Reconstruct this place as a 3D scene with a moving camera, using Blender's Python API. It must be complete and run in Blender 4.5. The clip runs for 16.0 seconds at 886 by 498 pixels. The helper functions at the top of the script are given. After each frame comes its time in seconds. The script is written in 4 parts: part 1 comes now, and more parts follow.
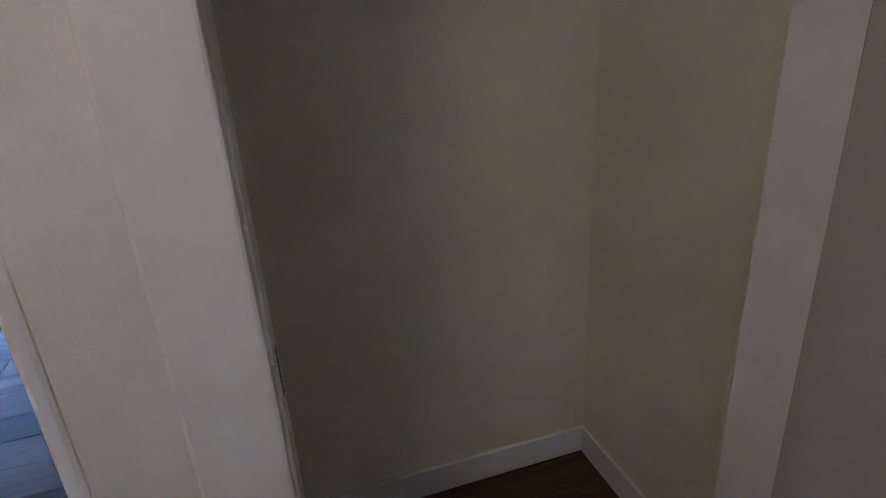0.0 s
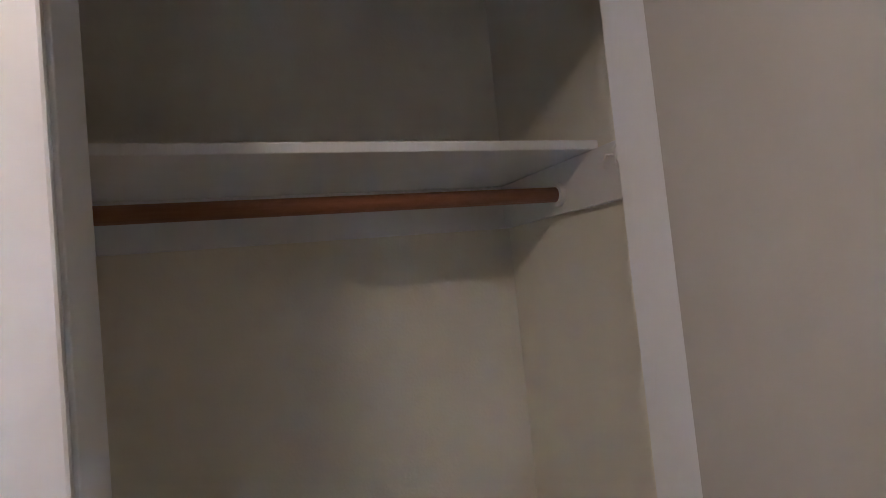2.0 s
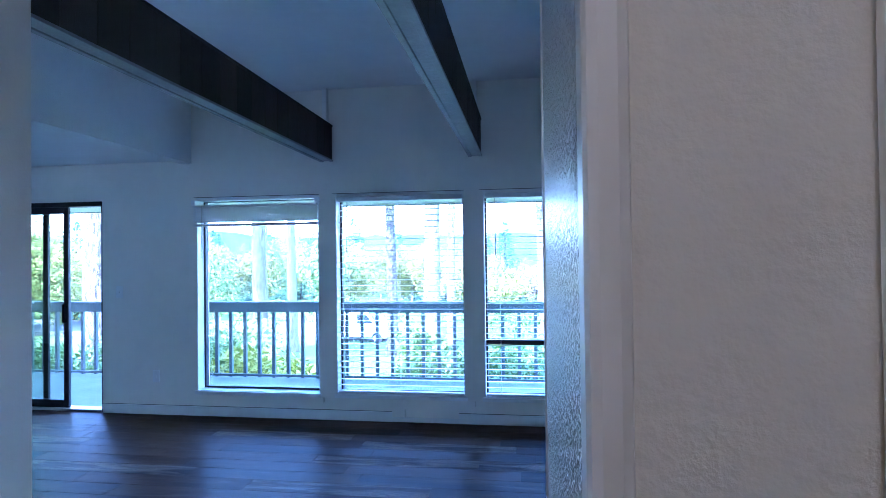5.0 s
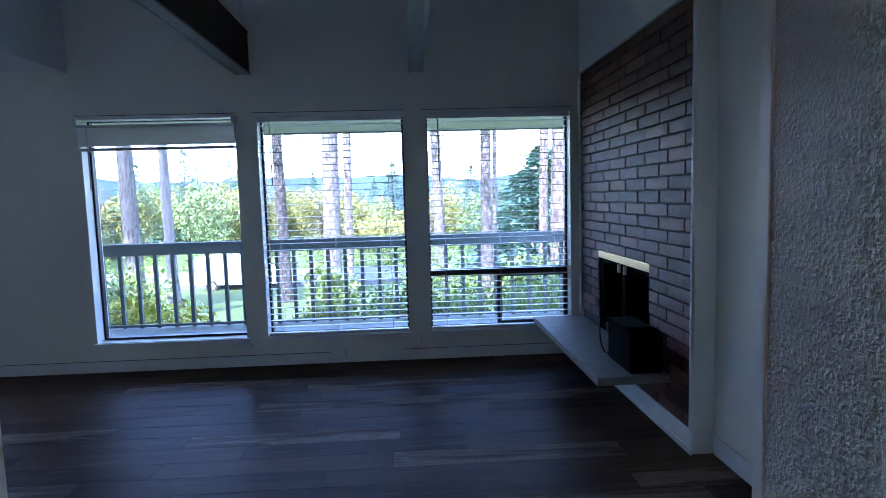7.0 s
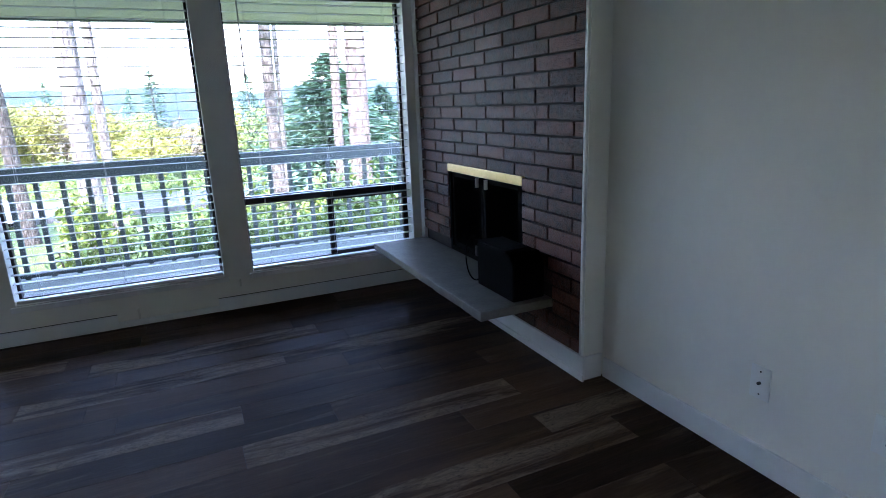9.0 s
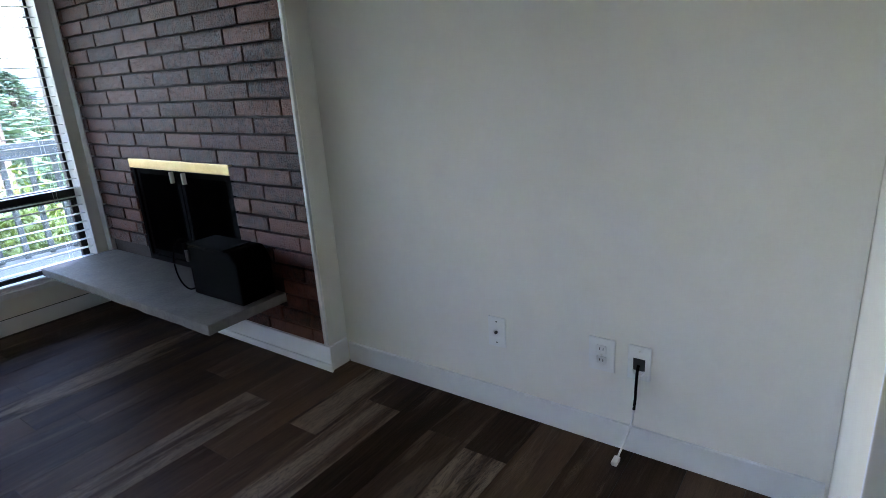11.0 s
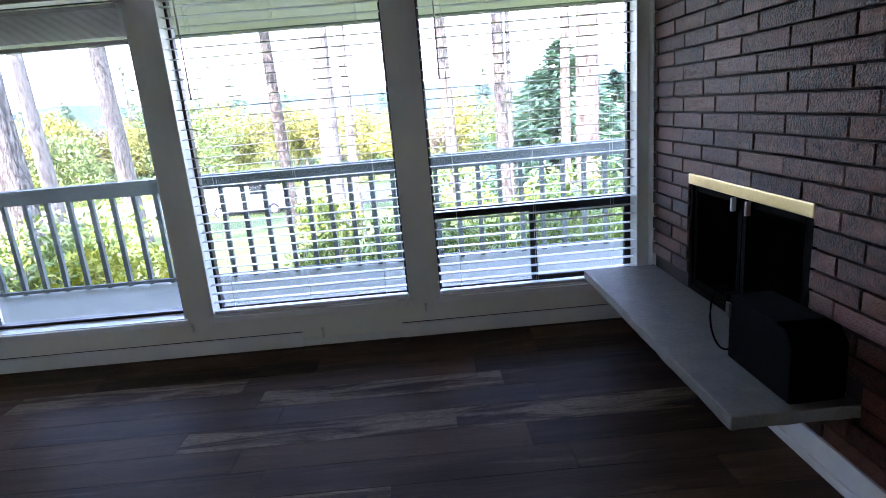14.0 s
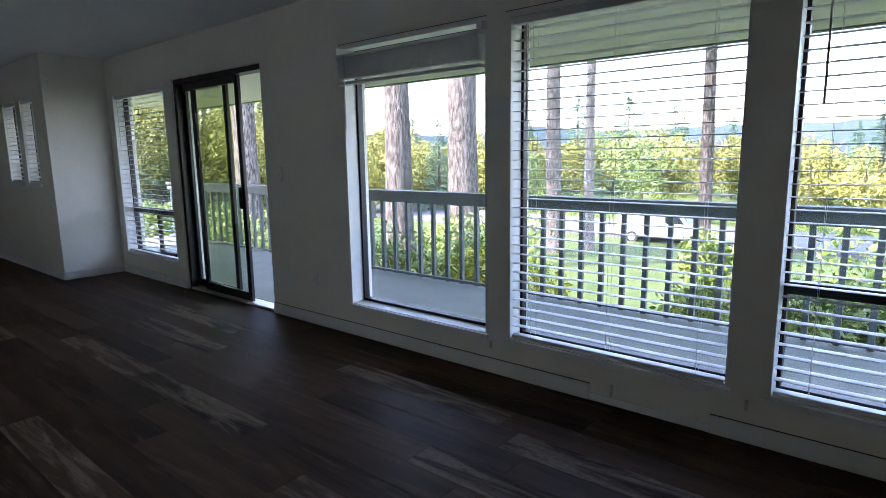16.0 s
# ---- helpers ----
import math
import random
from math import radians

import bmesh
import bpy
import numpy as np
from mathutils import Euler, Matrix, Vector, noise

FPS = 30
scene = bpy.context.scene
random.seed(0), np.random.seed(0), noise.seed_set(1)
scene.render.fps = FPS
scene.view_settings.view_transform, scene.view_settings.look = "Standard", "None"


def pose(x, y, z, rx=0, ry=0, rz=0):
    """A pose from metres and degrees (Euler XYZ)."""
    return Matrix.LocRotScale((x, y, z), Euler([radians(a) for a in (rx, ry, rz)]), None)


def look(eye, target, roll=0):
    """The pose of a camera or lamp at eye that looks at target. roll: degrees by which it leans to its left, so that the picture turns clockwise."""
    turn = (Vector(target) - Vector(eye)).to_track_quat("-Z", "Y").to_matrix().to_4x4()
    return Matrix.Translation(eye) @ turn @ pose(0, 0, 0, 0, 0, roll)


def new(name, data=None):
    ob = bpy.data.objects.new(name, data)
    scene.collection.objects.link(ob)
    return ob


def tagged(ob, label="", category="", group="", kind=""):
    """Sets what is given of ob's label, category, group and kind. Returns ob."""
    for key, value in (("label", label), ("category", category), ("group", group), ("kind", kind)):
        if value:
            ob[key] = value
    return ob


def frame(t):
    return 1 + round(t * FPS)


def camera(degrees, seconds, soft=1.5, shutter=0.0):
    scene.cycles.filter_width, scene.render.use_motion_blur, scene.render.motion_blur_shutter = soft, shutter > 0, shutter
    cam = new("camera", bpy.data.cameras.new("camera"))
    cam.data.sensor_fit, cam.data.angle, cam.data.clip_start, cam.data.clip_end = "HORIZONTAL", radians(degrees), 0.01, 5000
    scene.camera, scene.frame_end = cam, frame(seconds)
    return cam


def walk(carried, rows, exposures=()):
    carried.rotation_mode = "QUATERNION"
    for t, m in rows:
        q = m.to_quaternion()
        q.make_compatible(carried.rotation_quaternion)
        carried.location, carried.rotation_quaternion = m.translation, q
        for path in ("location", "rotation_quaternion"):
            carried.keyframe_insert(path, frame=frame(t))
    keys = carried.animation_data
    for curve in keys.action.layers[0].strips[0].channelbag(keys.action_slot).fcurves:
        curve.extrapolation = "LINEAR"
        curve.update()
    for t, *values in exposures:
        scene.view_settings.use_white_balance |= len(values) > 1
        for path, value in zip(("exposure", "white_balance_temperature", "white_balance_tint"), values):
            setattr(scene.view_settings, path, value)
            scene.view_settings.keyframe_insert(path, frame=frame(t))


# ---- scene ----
cam = camera(75.6, 16.0, soft=0.75)
PATH = [
    (0, (1.380, -0.121, 1.344), (1.924, 1.654, 0.599), -3.5),
    (0.6, (1.432, -0.161, 1.341), (2.036, 1.579, 0.560), -3.7),
    (0.9, (1.442, -0.167, 1.335), (2.087, 1.581, 0.608), -4.4),
    (1.2, (1.467, -0.185, 1.417), (2.091, 1.645, 0.907), -5.0),
    (1.5, (1.478, -0.195, 1.466), (2.139, 1.684, 1.287), -5.6),
    (1.8, (1.478, -0.199, 1.531), (2.189, 1.670, 1.555), -5.7),
    (2, (1.481, -0.207, 1.565), (2.200, 1.655, 1.668), -5.7),
    (2.4, (1.488, -0.220, 1.591), (2.193, 1.638, 1.817), -5.9),
    (3, (1.445, -0.186, 1.587), (2.007, 1.720, 1.807), -4.1),
    (3.5, (1.339, -0.081, 1.562), (1.691, 1.880, 1.733), -2.8),
    (4, (1.268, -0.010, 1.530), (1.378, 1.984, 1.643), -2.1),
    (4.5, (1.210, 0.061, 1.486), (1.017, 2.050, 1.556), -0.7),
    (4.7, (1.193, 0.082, 1.481), (0.912, 2.062, 1.533), -0.3),
    (5.7, (0.950, 0.190, 1.420), (0.654, 2.168, 1.385), -1.0),
    (6.8, (0.677, 0.358, 1.342), (0.727, 2.353, 1.203), -1.8),
    (7, (0.631, 0.424, 1.343), (0.738, 2.412, 1.161), -1.6),
    (7.5, (0.473, 0.604, 1.376), (0.771, 2.565, 1.123), -1.6),
    (8, (0.400, 0.790, 1.350), (0.866, 2.705, 1.011), -1.4),
    (8.5, (0.416, 1.004, 1.332), (1.000, 2.872, 0.925), -2.0),
    (9, (0.439, 1.166, 1.298), (1.225, 2.937, 0.803), -2.3),
    (9.5, (0.435, 1.284, 1.281), (1.508, 2.880, 0.730), -3.2),
    (10, (0.427, 1.303, 1.268), (1.780, 2.680, 0.745), -3.3),
    (10.2, (0.438, 1.306, 1.293), (1.849, 2.620, 0.761), -3.7),
    (11.2, (0.470, 1.360, 1.260), (2.013, 2.481, 0.659), -3.6),
    (12.3, (0.540, 1.450, 1.241), (1.762, 2.882, 0.565), -3.2),
    (12.5, (0.574, 1.502, 1.249), (1.648, 3.053, 0.583), -3.8),
    (13, (0.660, 1.622, 1.273), (1.322, 3.424, 0.711), -4.0),
    (13.5, (0.716, 1.730, 1.289), (1.045, 3.627, 0.747), -5.8),
    (14, (0.759, 1.876, 1.327), (0.790, 3.816, 0.842), -4.9),
    (14.5, (0.855, 1.981, 1.318), (0.520, 3.896, 0.850), -3.0),
    (15, (1.059, 2.077, 1.255), (0.382, 3.913, 0.838), -2.1),
    (15.5, (1.118, 2.225, 1.272), (0.156, 3.938, 0.897), -1.8),
    (16, (1.177, 2.396, 1.298), (-0.083, 3.915, 0.972), -0.9),
]

EXPOSURES = [(0.0, 5.85, 4750, 28), (0.5, 6.1, 4750, 28), (1.0, 6.35, 4700, 28), (2.0, 6.42, 4700, 28), (3.0, 6.5, 4650, 28), (3.5, 6.25, 4500, 28), (4.0, 5.85, 4300, 29),
             (4.5, 5.45, 4150, 28), (4.7, 5.4, 4150, 28), (6.8, 4.1, 5000, 33), (7.5, 4.12, 5200, 34), (9.0, 4.4, 5850, 31), (10.2, 4.68, 6250, 32),
             (12.3, 5.42, 6500, 35), (13.5, 5.02, 6350, 36), (14.5, 4.5, 6300, 38), (16.0, 4.0, 6450, 32)]
walk(cam, [(t, look(e, g, r)) for t, e, g, r in PATH], EXPOSURES)

# ---- light ----
SUN_ELEVATION, SUN_AZIMUTH = 48, 205   # degrees; azimuth clockwise from +y
world = bpy.data.worlds.new("world")
scene.world = world
world.use_nodes = True
wn = world.node_tree
sky = wn.nodes.new("ShaderNodeTexSky")
sky.sky_type = 'NISHITA'
sky.sun_disc = False
sky.sun_elevation = radians(SUN_ELEVATION)
sky.sun_rotation = radians(SUN_AZIMUTH)
wn.links.new(sky.outputs[0], wn.nodes["Background"].inputs[0])
wn.nodes["Background"].inputs[1].default_value = 0.15
sun_data = bpy.data.lights.new("sun", 'SUN')
sun_data.energy, sun_data.angle, sun_data.color = 1.3, radians(0.6), (1.0, 0.95, 0.87)
sun = new("sun", sun_data)
az, el = radians(SUN_AZIMUTH), radians(SUN_ELEVATION)
sun.matrix_world = look((0, 0, 60), (-math.sin(az) * math.cos(el) * 10, -math.cos(az) * math.cos(el) * 10, 60 - math.sin(el) * 10))
# the hall's ceiling lamp
bulb_data = bpy.data.lights.new("hall_bulb", 'AREA')
bulb_data.shape, bulb_data.size = 'DISK', 0.21
bulb_data.energy, bulb_data.color = 0.078, (1.0, 0.66, 0.22)
bulb = new("hall_bulb", bulb_data)
bulb.matrix_world = pose(1.03, -0.27, 2.325)


# ---- materials ----
def node(nt, kind, **values):
    n = nt.nodes.new(kind)
    for k, v in values.items():
        n.inputs[k.replace("_", " ")].default_value = v
    return n


def material(name, low, high, scale=6.0, rough=0.6, metal=0.0, bump=0.0, bump_scale=60.0, detail=6.0, stretch=(1, 1, 1),
             spread=0.0, rough_var=0.1, spec=0.5, coords="Object"):
    """Colour mixed between low and high by noise at two scales, with fine relief; spread: difference from piece to piece."""
    m = bpy.data.materials.new(name)
    m.use_nodes = True
    nt = m.node_tree
    b = nt.nodes["Principled BSDF"]
    tc = nt.nodes.new("ShaderNodeTexCoord")
    mp = nt.nodes.new("ShaderNodeMapping")
    mp.inputs["Scale"].default_value = stretch
    nt.links.new(tc.outputs[coords], mp.inputs[0])
    oi = nt.nodes.new("ShaderNodeObjectInfo")
    shift = nt.nodes.new("ShaderNodeVectorMath")
    shift.operation = 'ADD'
    sc = nt.nodes.new("ShaderNodeMath")
    sc.operation = 'MULTIPLY'
    sc.inputs[1].default_value = 37.0
    nt.links.new(oi.outputs["Random"], sc.inputs[0])
    nt.links.new(mp.outputs[0], shift.inputs[0])
    nt.links.new(sc.outputs[0], shift.inputs[1])
    n1 = node(nt, "ShaderNodeTexNoise", Scale=scale, Detail=detail, Roughness=0.6)
    n2 = node(nt, "ShaderNodeTexNoise", Scale=scale * 7.3, Detail=4.0, Roughness=0.6)
    for n in (n1, n2):
        nt.links.new(shift.outputs[0], n.inputs["Vector"])
    mix = nt.nodes.new("ShaderNodeMath")
    mix.operation = 'MULTIPLY_ADD'
    mix.inputs[1].default_value = 0.35
    nt.links.new(n2.outputs["Fac"], mix.inputs[0])
    half = nt.nodes.new("ShaderNodeMath")
    half.operation = 'MULTIPLY'
    half.inputs[1].default_value = 0.65
    nt.links.new(n1.outputs["Fac"], half.inputs[0])
    nt.links.new(half.outputs[0], mix.inputs[2])
    fac = mix
    if spread:
        rnd = nt.nodes.new("ShaderNodeMath")
        rnd.operation = 'MULTIPLY_ADD'
        rnd.inputs[1].default_value = spread
        nt.links.new(oi.outputs["Random"], rnd.inputs[0])
        sub = nt.nodes.new("ShaderNodeMath")
        sub.operation = 'SUBTRACT'
        sub.inputs[1].default_value = spread / 2
        nt.links.new(mix.outputs[0], sub.inputs[0])
        nt.links.new(sub.outputs[0], rnd.inputs[2])
        fac = rnd
    ramp = nt.nodes.new("ShaderNodeValToRGB")
    ramp.color_ramp.elements[0].position, ramp.color_ramp.elements[1].position = 0.3, 0.7
    ramp.color_ramp.elements[0].color, ramp.color_ramp.elements[1].color = (*low, 1), (*high, 1)
    nt.links.new(fac.outputs[0], ramp.inputs[0])
    nt.links.new(ramp.outputs[0], b.inputs["Base Color"])
    rr = nt.nodes.new("ShaderNodeMapRange")
    rr.inputs["To Min"].default_value, rr.inputs["To Max"].default_value = rough - rough_var, min(1, rough + rough_var)
    nt.links.new(n1.outputs["Fac"], rr.inputs[0])
    nt.links.new(rr.outputs[0], b.inputs["Roughness"])
    b.inputs["Metallic"].default_value = metal
    b.inputs["Specular IOR Level"].default_value = spec
    if bump:
        n3 = node(nt, "ShaderNodeTexNoise", Scale=bump_scale, Detail=5.0, Roughness=0.55)
        nt.links.new(shift.outputs[0], n3.inputs["Vector"])
        bp = nt.nodes.new("ShaderNodeBump")
        bp.inputs["Strength"].default_value, bp.inputs["Distance"].default_value = min(1.0, bump), 0.01
        nt.links.new(n3.outputs["Fac"], bp.inputs["Height"])
        nt.links.new(bp.outputs[0], b.inputs["Normal"])
    return m


def glass_material(name, tint=(0.97, 0.99, 0.98)):
    m = bpy.data.materials.new(name)
    m.use_nodes = True
    nt = m.node_tree
    nt.nodes.remove(nt.nodes["Principled BSDF"])
    clear = nt.nodes.new("ShaderNodeBsdfTransparent")
    clear.inputs[0].default_value = (*tint, 1)
    gloss = nt.nodes.new("ShaderNodeBsdfGlossy")
    gloss.inputs["Roughness"].default_value = 0.02
    lw = node(nt, "ShaderNodeLayerWeight", Blend=0.5)
    pw = nt.nodes.new("ShaderNodeMath")
    pw.operation = 'POWER'
    pw.inputs[1].default_value = 5.0
    nt.links.new(lw.outputs["Facing"], pw.inputs[0])
    fr = nt.nodes.new("ShaderNodeMath")
    fr.operation = 'MULTIPLY_ADD'
    fr.inputs[1].default_value, fr.inputs[2].default_value = 0.55, 0.03
    nt.links.new(pw.outputs[0], fr.inputs[0])
    mx = nt.nodes.new("ShaderNodeMixShader")
    nt.links.new(fr.outputs[0], mx.inputs[0])
    nt.links.new(clear.outputs[0], mx.inputs[1])
    nt.links.new(gloss.outputs[0], mx.inputs[2])
    nt.links.new(mx.outputs[0], nt.nodes["Material Output"].inputs[0])
    return m


def glow_material(name, colour, strength):
    m = bpy.data.materials.new(name)
    m.use_nodes = True
    b = m.node_tree.nodes["Principled BSDF"]
    b.inputs["Base Color"].default_value = (*colour, 1)
    b.inputs["Emission Color"].default_value = (*colour, 1)
    b.inputs["Emission Strength"].default_value = strength
    return m


wall_paint = material("wall_paint", (0.79, 0.765, 0.70), (0.86, 0.835, 0.77), scale=1.3, rough=0.75, bump=0.12, bump_scale=160, spec=0.3)
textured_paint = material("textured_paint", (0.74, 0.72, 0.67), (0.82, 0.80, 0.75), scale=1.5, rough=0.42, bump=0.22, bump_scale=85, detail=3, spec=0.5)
# same cream paint with heavier relief, darkened to paint in the side wall's shade
textured_shaded_side = material("textured_shaded_side", (0.60, 0.58, 0.54), (0.68, 0.66, 0.62), scale=1.5, rough=0.34, bump=1.0, bump_scale=125, detail=3, spec=0.5)
ceiling_paint = material("ceiling_paint", (0.80, 0.80, 0.79), (0.86, 0.86, 0.85), scale=2.0, rough=0.9, bump=0.4, bump_scale=120, spec=0.2)
trim_paint = material("trim_paint", (0.76, 0.76, 0.75), (0.84, 0.84, 0.83), scale=3.0, rough=0.38, bump=0.05, bump_scale=40)
closet_paint = material("closet_paint", (0.80, 0.765, 0.64), (0.86, 0.825, 0.70), scale=1.4, rough=0.7, bump=0.15, bump_scale=120, spec=0.3)
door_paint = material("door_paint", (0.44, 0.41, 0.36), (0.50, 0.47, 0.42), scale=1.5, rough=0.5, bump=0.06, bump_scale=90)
brick_red = material("brick_red", (0.030, 0.010, 0.007), (0.185, 0.076, 0.052), scale=30, rough=0.40, bump=1.0, bump_scale=120, spread=0.25, rough_var=0.2, spec=0.18)
mortar = material("mortar", (0.016, 0.010, 0.009), (0.045, 0.028, 0.025), scale=20, rough=0.85, bump=0.6, bump_scale=150)
concrete_slab = material("concrete_slab", (0.105, 0.102, 0.088), (0.205, 0.200, 0.172), scale=9, rough=0.6, bump=0.35, bump_scale=60)
black_metal = material("black_metal", (0.0008, 0.0008, 0.0008), (0.0022, 0.0022, 0.0022), scale=8, rough=0.8, spec=0.03, metal=0.0, bump=0.05)
black_frame = material("black_frame", (0.014, 0.014, 0.016), (0.030, 0.030, 0.033), scale=5, rough=0.4, metal=0.4, bump=0.03)
black_cloth = material("black_cloth", (0.0015, 0.0015, 0.0016), (0.004, 0.004, 0.0045), scale=12, rough=0.85, bump=0.5, bump_scale=240, spec=0.04)
brass = material("brass", (0.62, 0.43, 0.18), (0.80, 0.60, 0.30), scale=10, rough=0.35, metal=0.85, bump=0.04)
pale_metal = material("pale_metal", (0.62, 0.60, 0.54), (0.74, 0.72, 0.66), scale=10, rough=0.35, metal=0.6)
rod_wood = material("rod_wood", (0.22, 0.080, 0.028), (0.36, 0.150, 0.060), scale=3, rough=0.5, bump=0.15, bump_scale=90, stretch=(0.6, 9, 9))
beam_wood = material("beam_wood", (0.012, 0.009, 0.007), (0.055, 0.042, 0.034), scale=4, rough=0.7, bump=0.5, bump_scale=50, stretch=(6, 6, 0.8), spread=0.45)
beam_trim = material("beam_trim", (0.20, 0.20, 0.20), (0.34, 0.34, 0.33), scale=6, rough=0.5, bump=0.2)
slat_white = material("slat_white", (0.74, 0.75, 0.76), (0.82, 0.83, 0.84), scale=4, rough=0.4)
cord_white = material("cord_white", (0.60, 0.60, 0.58), (0.72, 0.72, 0.70), scale=9, rough=0.7)
plate_white = material("plate_white", (0.78, 0.78, 0.76), (0.84, 0.84, 0.82), scale=9, rough=0.3)
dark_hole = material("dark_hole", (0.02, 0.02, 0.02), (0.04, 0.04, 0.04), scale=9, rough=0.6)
rail_paint = material("rail_paint", (0.055, 0.074, 0.074), (0.088, 0.112, 0.110), scale=5, rough=0.6, bump=0.3, bump_scale=80, stretch=(1, 1, 0.3), spread=0.1)
deck_paint = material("deck_paint", (0.145, 0.158, 0.128), (0.225, 0.240, 0.200), scale=3, rough=0.7, bump=0.35, bump_scale=50)
soffit_paint = material("soffit_paint", (0.70, 0.66, 0.56), (0.78, 0.74, 0.64), scale=2, rough=0.7, bump=0.1)
siding_paint = material("siding_paint", (0.30, 0.31, 0.30), (0.40, 0.41, 0.40), scale=3, rough=0.7, bump=0.2)
bark = material("bark", (0.036, 0.031, 0.026), (0.230, 0.205, 0.178), scale=3.2, rough=0.95, bump=1.0, bump_scale=5, stretch=(5.0, 5.0, 1.5), spread=0.15, spec=0.1)
red_bark = material("red_bark", (0.040, 0.031, 0.026), (0.230, 0.188, 0.160), scale=3.2, rough=0.95, bump=1.0, bump_scale=5, stretch=(5.0, 5.0, 1.5), spec=0.1)
for n in brick_red.node_tree.nodes:
    if n.bl_idname == "ShaderNodeValToRGB":
        n.color_ramp.elements[0].position, n.color_ramp.elements[1].position = 0.36, 0.64
for knock_mat in (textured_shaded_side,):
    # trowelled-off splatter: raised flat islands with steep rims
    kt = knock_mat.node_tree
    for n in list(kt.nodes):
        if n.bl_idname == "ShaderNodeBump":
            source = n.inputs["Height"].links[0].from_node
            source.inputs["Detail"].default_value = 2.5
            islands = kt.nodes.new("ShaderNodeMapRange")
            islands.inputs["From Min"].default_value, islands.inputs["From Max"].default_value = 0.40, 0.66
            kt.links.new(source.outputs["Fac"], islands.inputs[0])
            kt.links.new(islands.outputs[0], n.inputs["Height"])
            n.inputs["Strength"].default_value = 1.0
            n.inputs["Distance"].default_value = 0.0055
for bark_mat in (bark, red_bark):
    for n in bark_mat.node_tree.nodes:
        if n.bl_idname == "ShaderNodeValToRGB":
            n.color_ramp.elements[0].position, n.color_ramp.elements[1].position = 0.40, 0.60
        if n.bl_idname == "ShaderNodeBump":
            n.inputs["Distance"].default_value = 0.05
grass = material("grass", (0.040, 0.068, 0.018), (0.105, 0.135, 0.042), scale=0.35, rough=0.9, bump=0.8, bump_scale=14, spec=0.1)
road_mat = material("road_mat", (0.075, 0.075, 0.08), (0.13, 0.13, 0.13), scale=2, rough=0.85, bump=0.3, bump_scale=40)
shrub_leaf = material("shrub_leaf", (0.050, 0.100, 0.015), (0.200, 0.270, 0.045), scale=3.0, rough=0.45, spread=0.15)
shrub_bright = material("shrub_bright", (0.240, 0.270, 0.020), (0.420, 0.400, 0.040), scale=3.0, rough=0.45)
spring_leaf = material("spring_leaf", (0.095, 0.110, 0.020), (0.300, 0.285, 0.062), scale=0.5, rough=0.7, spread=0.2)
young_leaf = material("young_leaf", (0.060, 0.100, 0.025), (0.190, 0.255, 0.075), scale=0.5, rough=0.7, spread=0.2)
bare_twig = material("bare_twig", (0.075, 0.062, 0.046), (0.235, 0.205, 0.155), scale=0.5, rough=0.85, spread=0.2)
conifer_leaf = material("conifer_leaf", (0.036, 0.088, 0.054), (0.150, 0.255, 0.145), scale=1.2, rough=0.7, spread=0.2)
# woodland tinted blue-grey: the distance haze is put into the colour
hazed_wood = material("hazed_wood", (0.034, 0.056, 0.070), (0.080, 0.112, 0.128), scale=0.05, rough=0.9, spec=0.1)
van_paint = material("van_paint", (0.74, 0.75, 0.76), (0.82, 0.83, 0.84), scale=1.5, rough=0.25)
tyre_rubber = material("tyre_rubber", (0.012, 0.012, 0.012), (0.028, 0.028, 0.028), scale=9, rough=0.85)
dark_glass = material("dark_glass", (0.012, 0.016, 0.020), (0.028, 0.034, 0.040), scale=2, rough=0.08)
smoked_glass = material("smoked_glass", (0.0008, 0.0008, 0.0008), (0.0018, 0.0018, 0.0018), scale=3, rough=0.85, spec=0.0)
roof_grey = material("roof_grey", (0.008, 0.008, 0.008), (0.018, 0.018, 0.018), scale=4, rough=0.95, spec=0.05, bump=0.4, bump_scale=20)
house_wall = material("house_wall", (0.12, 0.12, 0.115), (0.18, 0.18, 0.17), scale=2, rough=0.8)
red_flower = material("red_flower", (0.30, 0.040, 0.020), (0.48, 0.10, 0.04), scale=3, rough=0.7)
glass = glass_material("glass")
door_glass = glass_material("door_glass", (0.84, 0.87, 0.80))
lamp_glow = glow_material("lamp_glow", (1.0, 0.80, 0.58), 0.2)


